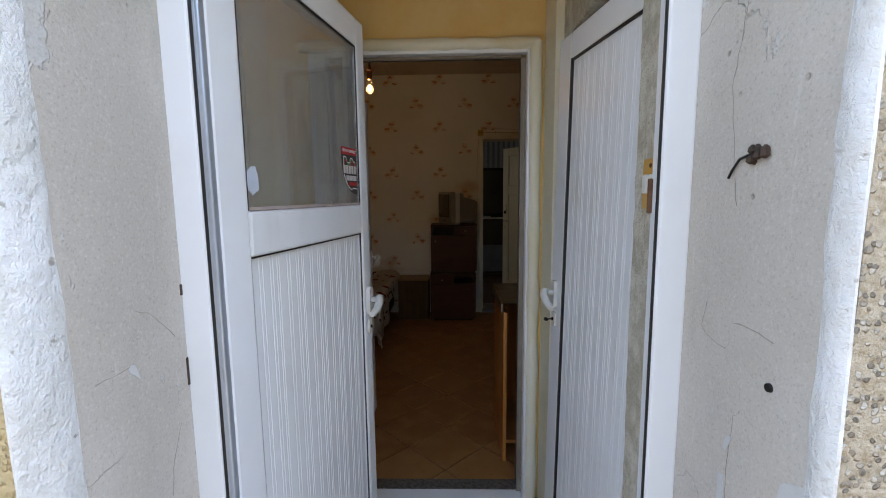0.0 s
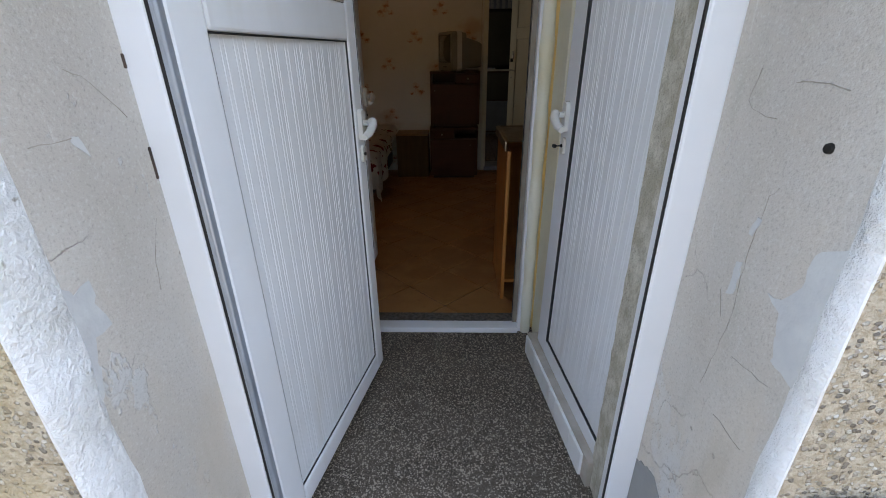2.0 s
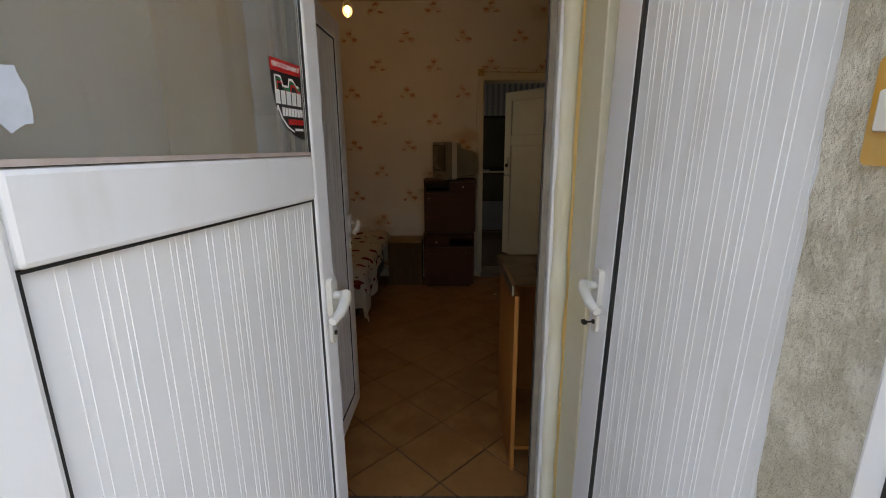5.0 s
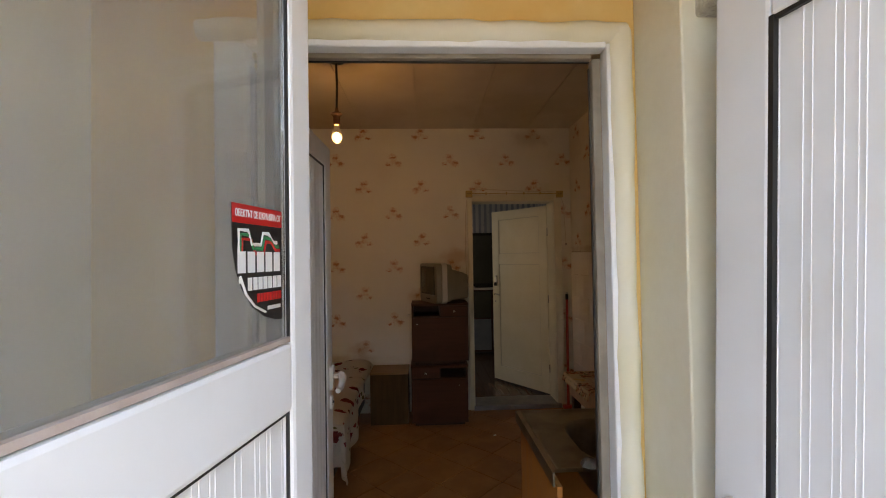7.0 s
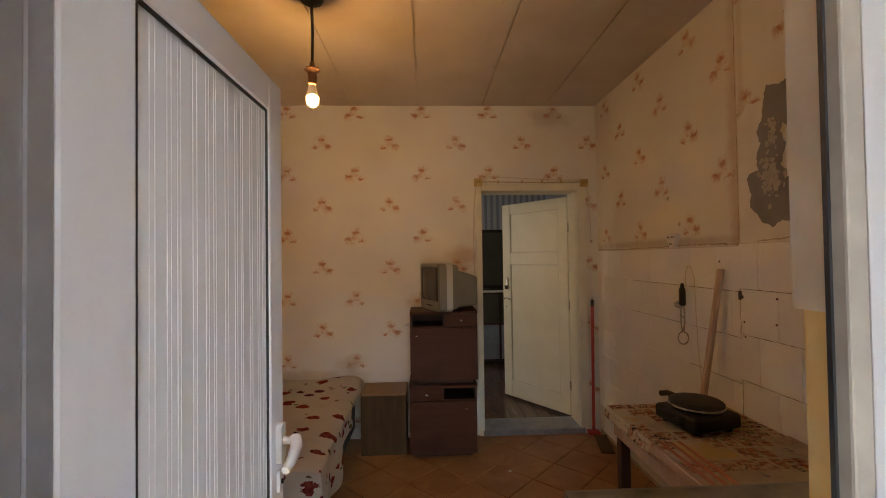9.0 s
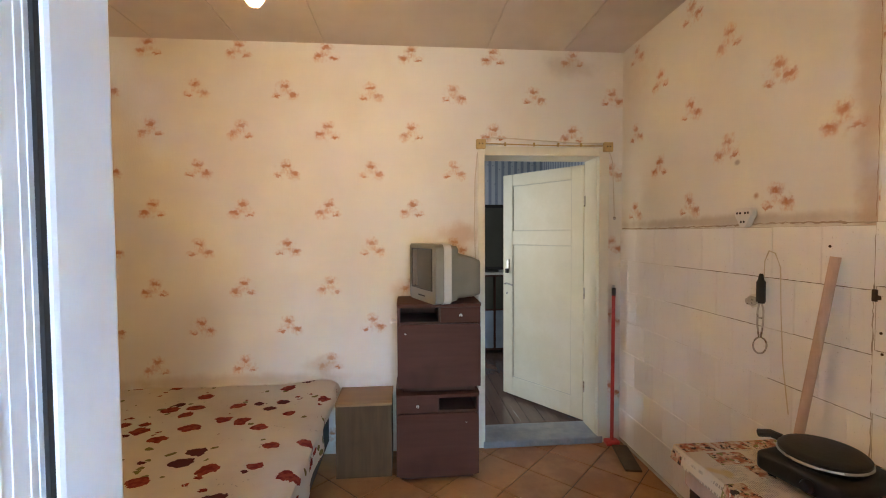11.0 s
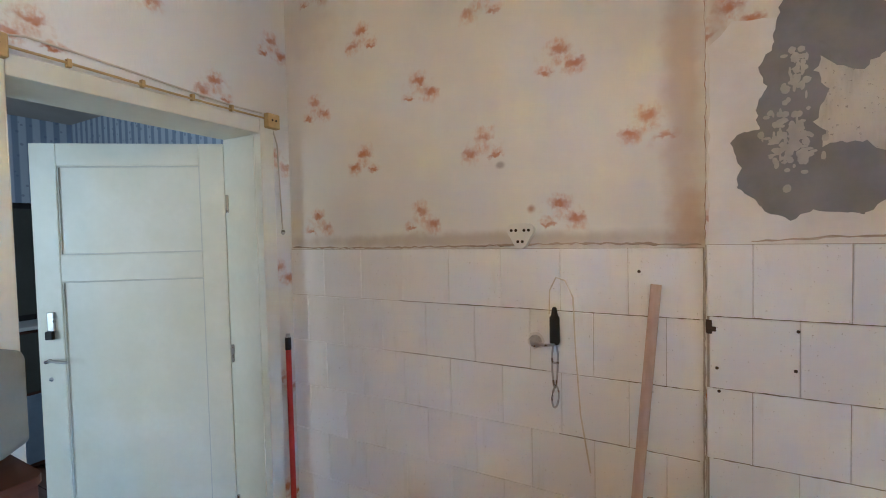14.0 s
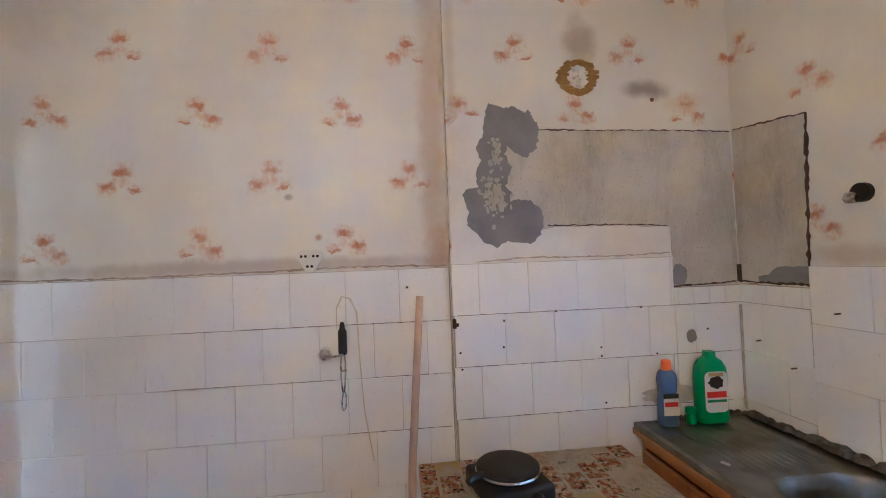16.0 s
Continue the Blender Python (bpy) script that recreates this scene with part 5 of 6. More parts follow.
for k, (a, b, z, x) in enumerate(((4.22, 3.06, 1.108, CX - 0.0082), (4.22, 3.02, 1.3110, CX - 0.0082), (4.22, 3.06, 0.9055, CX - 0.0082), (4.62, 4.25, 1.082, RIGHT - 0.0082), (5.30, 4.25, 1.2925, RIGHT - 0.0082), (4.66, 4.25, 0.8715, RIGHT - 0.0082), (5.30, 4.70, 1.0825, RIGHT - 0.0082))):
    structure("trim_joint_%d" % (k + 1), crack([(a, z), ((a + b) / 2, z + 0.0006), (b, z - 0.0004)], 0.0016, 30 + k, lambda y, z, x=x: (x, y, z), 0.0007), M_JOINT_DIRT, "dark dirt in a tile joint", "trim")
structure("wall_patch_cement_7", on_right(blob(3.235, 1.180, 0.022, 0.028, 14), CX - 0.0085, 0.0015), M_CEMENT, "grey cement dab over a tile", "wall")
structure("wall_patch_cement_8", on_right(blob(3.33, 0.945, 0.13, 0.038, 16), CX - 0.0085, 0.0015), paint("grey_scum", (0.50, 0.47, 0.42), (0.68, 0.65, 0.60), 0.9, 20, 0.6, 60), "grey cement scum behind the bottles", "wall")
structure("wall_patch_corner", boxed((CX - 0.016, E_IN + 0.009, 0.86, CX - 0.006, E_IN + 0.022, 1.30), bevel=0.004), paint("corner_mortar", (0.36, 0.33, 0.28), (0.60, 0.57, 0.51), 0.95, 30, 1.0, 70), "uneven grey mortar in the tiled corner", "wall")
structure("trim_filler_edge", crack([(4.13, 1.520), (3.90, 1.532), (3.60, 1.524), (3.31, 1.530)], 0.0030, 61, R), paint("brown_dust", (0.40, 0.32, 0.24), (0.55, 0.46, 0.37), 0.95, 14), "brown dusty edge under the filler", "trim")
tagged(part("corner_strip", boxed((2.036, E_IN + 0.008, 1.398, 2.054, E_IN + 0.018, 1.47), bevel=0.002), M_DIRT_SHADE), "burnt dark strip end in the corner", "strip")

stovepipe = thing("stovepipe_hole", pose(CX, 3.678, 2.268, 0, 0, -90), "old stovepipe hole stuffed with crumbly yellow foam", "pipe hole")
ring = bmesh.new()
for k in range(44):
    a = 2 * math.pi * k / 44
    r = random.Random(k)
    rr = 0.064 + r.uniform(-0.008, 0.008)
    lathe([(0.004, -0.012), (0.024 + r.uniform(-0.004, 0.005), 0.0), (0.004, 0.012)], 6, ring, (rr * math.cos(a), -0.004, rr * math.sin(a)))
part("foam_ring", ring, M_FOAM, stovepipe, "brown-yellow foam ring", smooth=True)
part("stuffing", prism(spot_outline(12, 0.058, 0.058, 26), -0.008), M_FILLER, stovepipe, "crumpled pale stuffing")
crumbs = bmesh.new()
for k in range(16):
    r = random.Random(k + 60)
    lathe([(0.002, -0.006), (r.uniform(0.006, 0.012), 0), (0.002, 0.006)], 6, crumbs, (r.uniform(-0.04, 0.04), -0.010, r.uniform(-0.04, 0.04)))
part("crumbs", crumbs, M_FILLER, stovepipe, "pale crumbs", smooth=True)
# no opening here: a raised dark sheet gives the shade under the stuffing
part("gap", prism([(-0.03, -0.052), (0.03, -0.050), (0.02, -0.062), (-0.02, -0.062)], -0.010), M_DIRT_SHADE, stovepipe, "dark sheet drawn for a shaded gap")
tagged(part("wall_plug", lathe([(0.009, 0), (0.006, 0.006)], 12), M_RUST, m=pose(CX, 3.352, 2.178, 0, -90)), "rusty plug hole in the stain", "wall plug")
pipe_stub = thing("pipe_stub", pose(1.545, E_IN + 0.006, 1.695), "short dark pipe stub sticking out of the wall", "pipe")
part("pipe", lathe([(0.030, 0), (0.030, 0.018), (0.022, 0.020)], 18), M_BLACK, pipe_stub, "", pose(0, 0, 0, -90), True)
part("nut", lathe([(0.020, 0), (0.020, 0.02)], 6), M_CHROME, pipe_stub, "dull metal nut", pose(0.022, 0.012, -0.014, -90))
for y, z in ((4.41, 1.43), (4.03, 1.283), (4.035, 1.178), (4.21, 1.165), (4.205, 1.10), (3.815, 1.31), (3.45, 1.31), (3.63, 1.12), (3.63, 1.155), (3.39, 1.115), (3.16, 1.205), (3.62, 0.93)):
    tagged(part("nail", lathe([(0.0055, 0), (0.004, 0.004)], 8), M_DIRT_SHADE, m=pose(2.0825 if y > 4.24 else CX - 0.006, y, z, 0, -90)), "dark nail head in a tile joint", "nail", "nails in the tiles")
for x, z in ((1.95, 1.165), (1.80, 1.09), (1.63, 1.31)):
    tagged(part("nail", tube([(0, 0, 0), (0.012, 0.02, -0.004)], 0.003, 6), M_DIRT_SHADE, m=pose(x, E_IN + 0.008, z)), "bent nail over the sink", "nail", "nails in the tiles")
tagged(part("fixing_plate", boxed((2.040, 4.222, 1.262, 2.056, 4.236, 1.300), (2.044, 4.212, 1.268, 2.050, 4.224, 1.282), bevel=0.002), M_DIRT_SHADE), "rusty bracket remnant on the tile corner", "bracket")

# ---- kitchen: bed ----
bed = thing("bed", pose(-0.70, 5.15, 0), "low bed under a flowered cotton spread", "bed")
part("base", boxed((-0.82, -0.66, 0.10, 0.76, 0.72, 0.34), bevel=0.02), M_BLACK, bed, "dark upholstered bed base")
part("mattress", boxed((-0.82, -0.68, 0.33, 0.79, 0.72, 0.485), bevel=0.05, seg=3), M_WHITE, bed, "pale mattress", smooth=True)
for sx, sy in ((-0.74, -0.58), (0.68, -0.58), (-0.74, 0.64), (0.68, 0.64)):
    part("leg", lathe([(0.025, 0), (0.032, 0.11)], 12), M_BLACK, bed, "", pose(sx, sy, 0))


def bedspread():
    """A cloth grid over the mattress that hangs over the free end and the front with soft folds."""
    bm = bmesh.new()
    nu, nv = 110, 96
    grid = []
    for i in range(nu + 1):
        row = []
        u = -0.82 + 2.02 * i / nu            # along the bed, the last part hangs over the end
        for j in range(nv + 1):
            v = 0.72 - 1.78 * j / nv         # from the wall to the front, the last part hangs
            ex, fy = 0.815, -0.70
            du, dv = max(0.0, u - ex), max(0.0, fy - v)
            near = min(1.0, max(0.0, (0.30 - v) / 0.75))
            hem_u = 0.06 + 0.26 * near * near * (3 - 2 * near) + 0.03 * noise.noise((v * 5.0, 2.0, 0.0))
            hem_v = 0.31 + 0.04 * noise.noise((u * 4.0, 8.0, 0.0))
            du, dv = min(du, hem_u), min(dv, hem_v)
            drop = max(du, dv) if min(du, dv) == 0 else max(du, dv) + 0.25 * min(du, dv)
            fold_u = 0.020 * math.sin(v * 17 + 2 * noise.noise((v * 3, 1, 0))) * min(1.0, du / 0.12)
            fold_v = 0.018 * math.sin(u * 14 + 2 * noise.noise((u * 3, 4, 0))) * min(1.0, dv / 0.12)
            x = min(u, ex) + 0.018 * min(1.0, du / 0.02) + fold_u
            y = max(v, fy) - 0.018 * min(1.0, dv / 0.02) - fold_v
            soft = 0.007 * noise.noise((u * 4.5, v * 4.5, 0.3)) + 0.003 * noise.noise((u * 16, v * 16, 1.3))
            rise = 0.035 * math.exp(-((u - 0.70) ** 2) / 0.02 - ((v - 0.66) ** 2) / 0.01)
            edge = -0.012 * math.exp(-((u - ex) ** 2) / 0.0009) - 0.012 * math.exp(-((v - fy) ** 2) / 0.0009)
            z = 0.498 + (soft + rise + edge if drop == 0 else edge) - drop
            row.append(bm.verts.new((x, y, z)))
        grid.append(row)
    for i in range(nu):
        for j in range(nv):
            bm.faces.new((grid[i][j], grid[i + 1][j], grid[i + 1][j + 1], grid[i][j + 1]))
    bmesh.ops.solidify(bm, geom=bm.faces[:], thickness=0.004)
    return bm


tagged(part("bedspread", bedspread(), M_BEDSPREAD, m=pose(-0.70, 5.15, 0), smooth=True), "white cotton bedspread with dark red flowers, hanging loose", "bedspread")

# ---- kitchen: box, bedside cabinets, television ----
crate = thing("storage_box", pose(0.145, 5.60, 0), "drab brown board box beside the bed", "box")
part("front", boxed((0, 0, 0.0, 0.335, 0.014, 0.440)), M_BOX_WOOD, crate)
part("side", boxed((0.0, 0.014, 0.0, 0.014, 0.29, 0.440)), M_BOX_WOOD, crate)
part("side", boxed((0.321, 0.014, 0.0, 0.335, 0.29, 0.440)), M_BOX_WOOD, crate)
part("top", boxed((-0.004, -0.006, 0.442, 0.339, 0.294, 0.458), bevel=0.003), wood("lighter_lid", (0.26, 0.15, 0.06), (0.33, 0.20, 0.09), 0, 0.5), crate, "lid in a lighter tone")


def bedside(m, label, drawer_right):
    """Brown bedside cabinet: flap door below, a drawer beside an open slot, a rounded overhanging top."""
    c = thing("bedside_cabinet", m, label, "cabinet", "stacked bedside cabinets")
    w, d, h = 0.495, 0.34, 0.535
    part("side", boxed((0.0, 0.02, 0.03, 0.016, d, h - 0.02), bevel=0.002), M_BROWN_EDGE, c)
    part("side", boxed((w - 0.016, 0.02, 0.03, w, d, h - 0.02), bevel=0.002), M_BROWN_EDGE, c)
    part("back", boxed((0.016, d - 0.008, 0.03, w - 0.016, d, h - 0.02)), M_BROWN_EDGE, c)
    part("bottom", boxed((0.016, 0.03, 0.03, w - 0.016, d - 0.008, 0.045)), M_BROWN_EDGE, c)
    part("plinth", boxed((0.03, 0.05, 0.0, w - 0.03, 0.07, 0.03)), M_BROWN_EDGE, c)
    part("plinth", boxed((0.03, d - 0.05, 0.0, w - 0.03, d - 0.03, 0.03)), M_BROWN_EDGE, c)
    part("shelf", boxed((0.016, 0.03, 0.408, w - 0.016, d - 0.008, 0.422)), M_BROWN_EDGE, c, "shelf of the open slot")
    door = part("door", prism(rounded(w - 0.006, 0.375, 0.026), 0.020), M_BROWN, c, "smooth brown veneer door", pose(w / 2, -0.002, 0.2265), True)
    part("keyhole", lathe([(0.006, 0), (0.005, 0.003)], 10), M_CHROME, door, "brass keyhole", pose(-0.20 if drawer_right else 0.17, -0.001, 0.135, 90))
    x0, x1 = (0.255, w - 0.006) if drawer_right else (0.006, 0.245)
    dr = part("drawer", boxed((x0, 0.0, 0.424, x1, 0.26, 0.512), bevel=0.002), M_BROWN, c, "narrow drawer front")
    part("knob", lathe([(0.004, 0), (0.006, 0.006), (0.011, 0.012), (0.010, 0.018), (0.004, 0.021)], 12), M_CHROME, dr, "small worn metal knob", pose((x0 + x1) / 2, 0.0, 0.468, 90), True)
    part("divider", boxed((0.245, 0.02, 0.422, 0.255, d - 0.008, 0.515)), M_BROWN_EDGE, c)
    top = prism([(x, z) for x, z in rounded(w + 0.004, d + 0.02, 0.03)], 0.018)
    bmesh.ops.rotate(top, matrix=Matrix.Rotation(radians(90), 3, "X"), verts=top.verts)
    part("top", top, M_BROWN, c, "", pose(w / 2, d / 2 - 0.008, h - 0.018), True)
    return c


bedside(pose(0.512, 5.512, 0.0), "lower brown bedside cabinet standing on the tiles", False)
bedside(pose(0.522, 5.505, 0.5365), "upper brown bedside cabinet stacked on another, slot empty", True)
tagged(part("extension_plug", boxed((-0.03, -0.012, 0, 0.03, 0.012, 0.022), bevel=0.006), M_WHITE, m=pose(0.508, 5.53, 0.9605, 0, 0, 35)), "white plug lying in the open slot", "plug")


def television():
    t = thing("television", pose(0.765, 5.625, 1.0735, 0, 0, -69), "small grey tube television standing turned to the bed", "television")
    w, h = 0.395, 0.345
    # bezel with a bowed front, the screen opening left free
    face = prism(rounded(w, h, 0.035, 5), 0.105)
    part("front_case", face, M_TV, t, "", pose(0, -0.10, h / 2 + 0.004), True)
    rear = bmesh.new()
    rings = []
    for y, s, dz in ((0.004, 0.97, 0.0), (0.05, 0.93, 0.0), (0.055, 0.80, -0.014), (0.18, 0.70, -0.03), (0.235, 0.62, -0.036), (0.242, 0.56, -0.038)):
        rings.append([rear.verts.new((px * s, y, h / 2 + 0.004 + pz * s + dz)) for px, pz in rounded(w, h, 0.035, 5)])
    for a, b in zip(rings, rings[1:]):
        for k in range(len(a)):
            rear.faces.new((a[k], a[(k + 1) % len(a)], b[(k + 1) % len(a)], b[k]))
    rear.faces.new(rings[-1])
    part("rear_case", rear, M_TV, t, "", None, True)
    ring = prism(rounded(w + 0.007, h + 0.005, 0.036, 5), 0.046)
    part("case_band", ring, M_TV_PALE, t, "pale silver band round the case", pose(0, -0.047, h / 2 + 0.004), True)
    scr = bmesh.new()
    n = 12
    g = [[scr.verts.new((0.145 * (2 * i / n - 1), -0.104 - 0.012 * (1 - (2 * i / n - 1) ** 2) * (1 - (2 * j / n - 1) ** 2), 0.115 * (2 * j / n - 1))) for j in range(n + 1)] for i in range(n + 1)]
    for i in range(n):
        for j in range(n):
            scr.faces.new((g[i][j], g[i + 1][j], g[i + 1][j + 1], g[i][j + 1]))
    part("screen", scr, M_SCREEN, t, "dark curved glass screen", pose(0, 0, 0.200), True)
    part("screen_rim", boxed((-0.152, -0.106, 0.078, -0.145, -0.098, 0.322), (0.145, -0.106, 0.078, 0.152, -0.098, 0.322), (-0.145, -0.106, 0.078, 0.145, -0.098, 0.085), (-0.145, -0.106, 0.315, 0.145, -0.098, 0.322)), M_BLACK, t, "dark rim of the screen")
    part("button_row", boxed(*[(x, -0.104, 0.035, x + 0.016, -0.099, 0.043) for x in (-0.05, -0.025, 0.0, 0.025)]), M_BLACK, t, "small dark buttons")
    for x in (-0.13, 0.13):
        part("foot", boxed((x - 0.03, -0.09, 0.0, x + 0.03, 0.02, 0.008)), M_BLACK, t, "black foot")
    return t


television()

# ---- kitchen: table with hotplate ----
table = thing("side_table", pose(1.49, 3.56, 0), "rough wooden table under old newspapers", "table")
part("top", boxed((0, 0, 0.715, 0.555, 0.83, 0.750), bevel=0.004), M_RAW_WOOD, table)
part("apron", boxed((0.025, 0.03, 0.63, 0.045, 0.80, 0.715)), M_RAW_WOOD, table)
part("apron", boxed((0.045, 0.78, 0.63, 0.52, 0.80, 0.715)), M_RAW_WOOD, table)
for x, y in ((0.03, 0.04), (0.03, 0.74), (0.48, 0.04), (0.48, 0.74)):
    part("leg", boxed((x, y, 0.0, x + 0.045, y + 0.045, 0.715), bevel=0.004), M_BROWN_EDGE, table, "dark table leg")


def paper_sheet(x0, y0, x1, y1, z, seed, hang):
    """A sheet of newsprint with curling edges, one side hanging over the table's edge."""
    bm = bmesh.new()
    nu, nv = 26, 26
    g = []
    for i in range(nu + 1):
        row = []
        for j in range(nv + 1):
            x, y = x0 + (x1 - x0) * i / nu, y0 + (y1 - y0) * j / nv
            zz = z + 0.0022 * (1 + noise.noise((x * 9 + seed, y * 9, 0))) + 0.001 * (1 + noise.noise((x * 30, y * 30, seed)))
            over = max(0.0, -x) if hang else 0.0
            row.append(bm.verts.new((max(x, -0.003 - 0.2 * over), y, zz - over)))
        g.append(row)
    for i in range(nu):
        for j in range(nv):
            bm.faces.new((g[i][j], g[i + 1][j], g[i + 1][j + 1], g[i][j + 1]))
    bmesh.ops.solidify(bm, geom=bm.faces[:], thickness=0.0006)
    return bm


tagged(part("newspaper", paper_sheet(-0.045, 0.40, 0.545, 0.825, 0.7515, 1, True), M_NEWS, m=pose(1.49, 3.56, 0)), "coloured advertising sheet spread on the table", "newspaper", "newspapers")
tagged(part("newspaper", paper_sheet(0.005, 0.01, 0.548, 0.42, 0.7565, 5, False), M_NEWS, m=pose(1.49, 3.56, 0)), "coloured advertising sheet overlapping another", "newspaper", "newspapers")
for x, y, s, tx, q in ((0.36, 0.17, 0.026, "0.55", -84), (0.44, 0.30, 0.018, "0.99", -84), (0.22, 0.14, 0.018, "1.49", -84)):
    me = bpy.data.objects["newspaper.001"]
    ob = text_mesh(tx, s, M_STICKER_RED if q > 0 else M_STICKER_BLACK, me, pose(0, 0, 0), "printed_price", 0.8, 0.0004)
    ob.matrix_basis = pose(x, y, 0.7635, 0, 0, q)
for x0 in (0.02, 0.055, 0.09):
    part("printed_stripe", boxed((x0, 0.022, 0.7622, x0 + 0.014, 0.40, 0.7630)), M_PRINT_RED, bpy.data.objects["newspaper.001"], "red printed stripe")

hotplate = thing("hotplate", pose(1.755, 4.110, 0.7605, 0, 0, 12), "black electric hotplate with a round cast lid", "hotplate")
part("body", boxed((-0.115, -0.110, 0.012, 0.115, 0.110, 0.072), bevel=0.016, seg=3), M_BLACK, hotplate, smooth=True)
part("plate", lathe([(0.094, 0.072), (0.094, 0.080), (0.088, 0.084)], 36), M_BLACK, hotplate, "", smooth=True)
lid = part("lid", lathe([(0.098, 0.084), (0.103, 0.088), (0.103, 0.098), (0.096, 0.104), (0.084, 0.106), (0.030, 0.108)], 40), paint("burnt_iron", (0.014, 0.012, 0.010), (0.028, 0.024, 0.020), 0.5, 14, 0.4, 50, 0.0, 0.3), hotplate, "round burnt iron lid", smooth=True)
part("rim", lathe([(0.103, 0.083), (0.1065, 0.086), (0.104, 0.091)], 40), M_CHROME, hotplate, "worn bright rim", smooth=True)
part("lid_handle", tube([(-0.02, 0.098, 0.094), (-0.03, 0.125, 0.098), (-0.04, 0.155, 0.088)], 0.012, 8), M_BLACK, lid, "stubby black handle", smooth=True)
part("knob", lathe([(0.016, 0), (0.018, 0.010), (0.012, 0.022)], 14), M_BLACK, hotplate, "black control knob", pose(-0.115, -0.04, 0.042, 0, -90), True)
for sx in (-0.08, 0.08):
    for sy in (-0.08, 0.08):
        part("foot", lathe([(0.012, 0), (0.014, 0.013)], 10), M_BLACK, hotplate, "rubber foot", pose(sx, sy, 0))

# ---- kitchen: sink unit ----
unit = thing("sink_cabinet", pose(1.015, 3.0, 0), "orange veneer cabinet under the sink", "cabinet")
part("side", boxed((0, 0.002, 0.0, 0.018, 0.47, 0.80), bevel=0.002), M_ORANGE, unit)
part("side", boxed((1.012, 0.002, 0.0, 1.030, 0.47, 0.80)), M_ORANGE, unit)
part("plinth", boxed((0.018, 0.42, 0.0, 1.012, 0.435, 0.10)), M_BROWN_EDGE, unit, "dark plinth")
part("bottom", boxed((0.018, 0.01, 0.10, 1.012, 0.46, 0.116)), M_ORANGE, unit)
part("rail", boxed((0.018, 0.452, 0.745, 1.012, 0.47, 0.80)), M_ORANGE, unit)
for k in range(2):
    d = part("door", boxed((0.02 + k * 0.497, 0.472, 0.11, 0.513 + k * 0.497, 0.490, 0.74), bevel=0.003), M_ORANGE, unit)
    part("knob", lathe([(0.006, 0), (0.012, 0.012), (0.008, 0.020)], 12), M_BROWN_EDGE, d, "dark knob", pose(0.46 if k == 0 else 0.57, 0.490, 0.60, -90), True)


def kitchen_sink():
    """Pressed steel worktop: a rolled front edge, a fluted draining board and a bowl."""
    bm = bmesh.new()
    x0, x1, y0, y1, z = 1.005, 2.048, 3.000, 3.505, 0.842
    nx, ny = 150, 70
    cx, cy, rx, ry = 1.350, 3.225, 0.215, 0.175
    g = []
    for i in range(nx + 1):
        row = []
        for j in range(ny + 1):
            x, y = x0 + (x1 - x0) * i / nx, y0 + (y1 - y0) * j / ny
            a, b = abs(x - cx) / rx, abs(y - cy) / ry
            d = (a ** 4 + b ** 4) ** 0.25
            t = min(1.0, max(0.0, (1.0 - d) / 0.22))
            zz = z - 0.15 * t * t * (3 - 2 * t)
            if 1.60 < x < 1.99 and 3.07 < y < 3.40:
                e = min(1.0, (x - 1.60) / 0.02, (1.99 - x) / 0.02, (y - 3.07) / 0.02, (3.40 - y) / 0.02)
                zz -= 0.004 * e - 0.0022 * e * math.sin((y - 3.07) * 2 * math.pi / 0.026)
            rim = min(x - x0, x1 - x, y - y0, y1 - y)
            zz += 0.006 * math.exp(-((rim - 0.012) / 0.008) ** 2)
            row.append(bm.verts.new((x, y, zz)))
        g.append(row)
    for i in range(nx):
        for j in range(ny):
            bm.faces.new((g[i][j], g[i + 1][j], g[i + 1][j + 1], g[i][j + 1]))
    box(bm, x0, y1 - 0.006, 0.802, x1, y1 + 0.002, z + 0.001)
    box(bm, x0 - 0.002, y0, 0.802, x0 + 0.004, y1 + 0.002, z + 0.001)
    return bm


sink = tagged(part("kitchen_sink", kitchen_sink(), M_STEEL, smooth=True), "worn steel sink top with fluted draining board", "sink")
part("drain", lathe([(0.026, 0), (0.026, 0.004), (0.018, 0.005)], 20), M_CHROME, sink, "metal drain ring", pose(1.335, 3.235, 0.693))
edge = part("front_edge", boxed((1.004, 3.508, 0.800, 2.048, 3.513, 0.822)), M_ORANGE, sink, "orange veneer edge")
mortar = bmesh.new()
for k in range(46):
    r = random.Random(k + 500)
    s = r.uniform(0.012, 0.032)
    lathe([(s * 0.4, 0), (s, s * 0.3), (s * 0.7, s * 0.8), (s * 0.2, s * 1.05)], 7, mortar, (1.12 + 0.92 * k / 46, 3.012 + r.uniform(-0.004, 0.008), 0.844))
for k in range(14):
    r = random.Random(k + 700)
    s = r.uniform(0.010, 0.02)
    lathe([(s * 0.4, 0), (s, s * 0.3), (s * 0.6, s * 0.8), (s * 0.2, s)], 7, mortar, (2.040 + r.uniform(-0.006, 0.004), 3.02 + 0.40 * k / 14, 0.846))
structure("trim_mortar", mortar, paint("dirty_mortar", (0.05, 0.045, 0.04), (0.17, 0.16, 0.15), 0.95, 22, 0.8, 90), "crumbling grey mortar behind the sink", "trim")


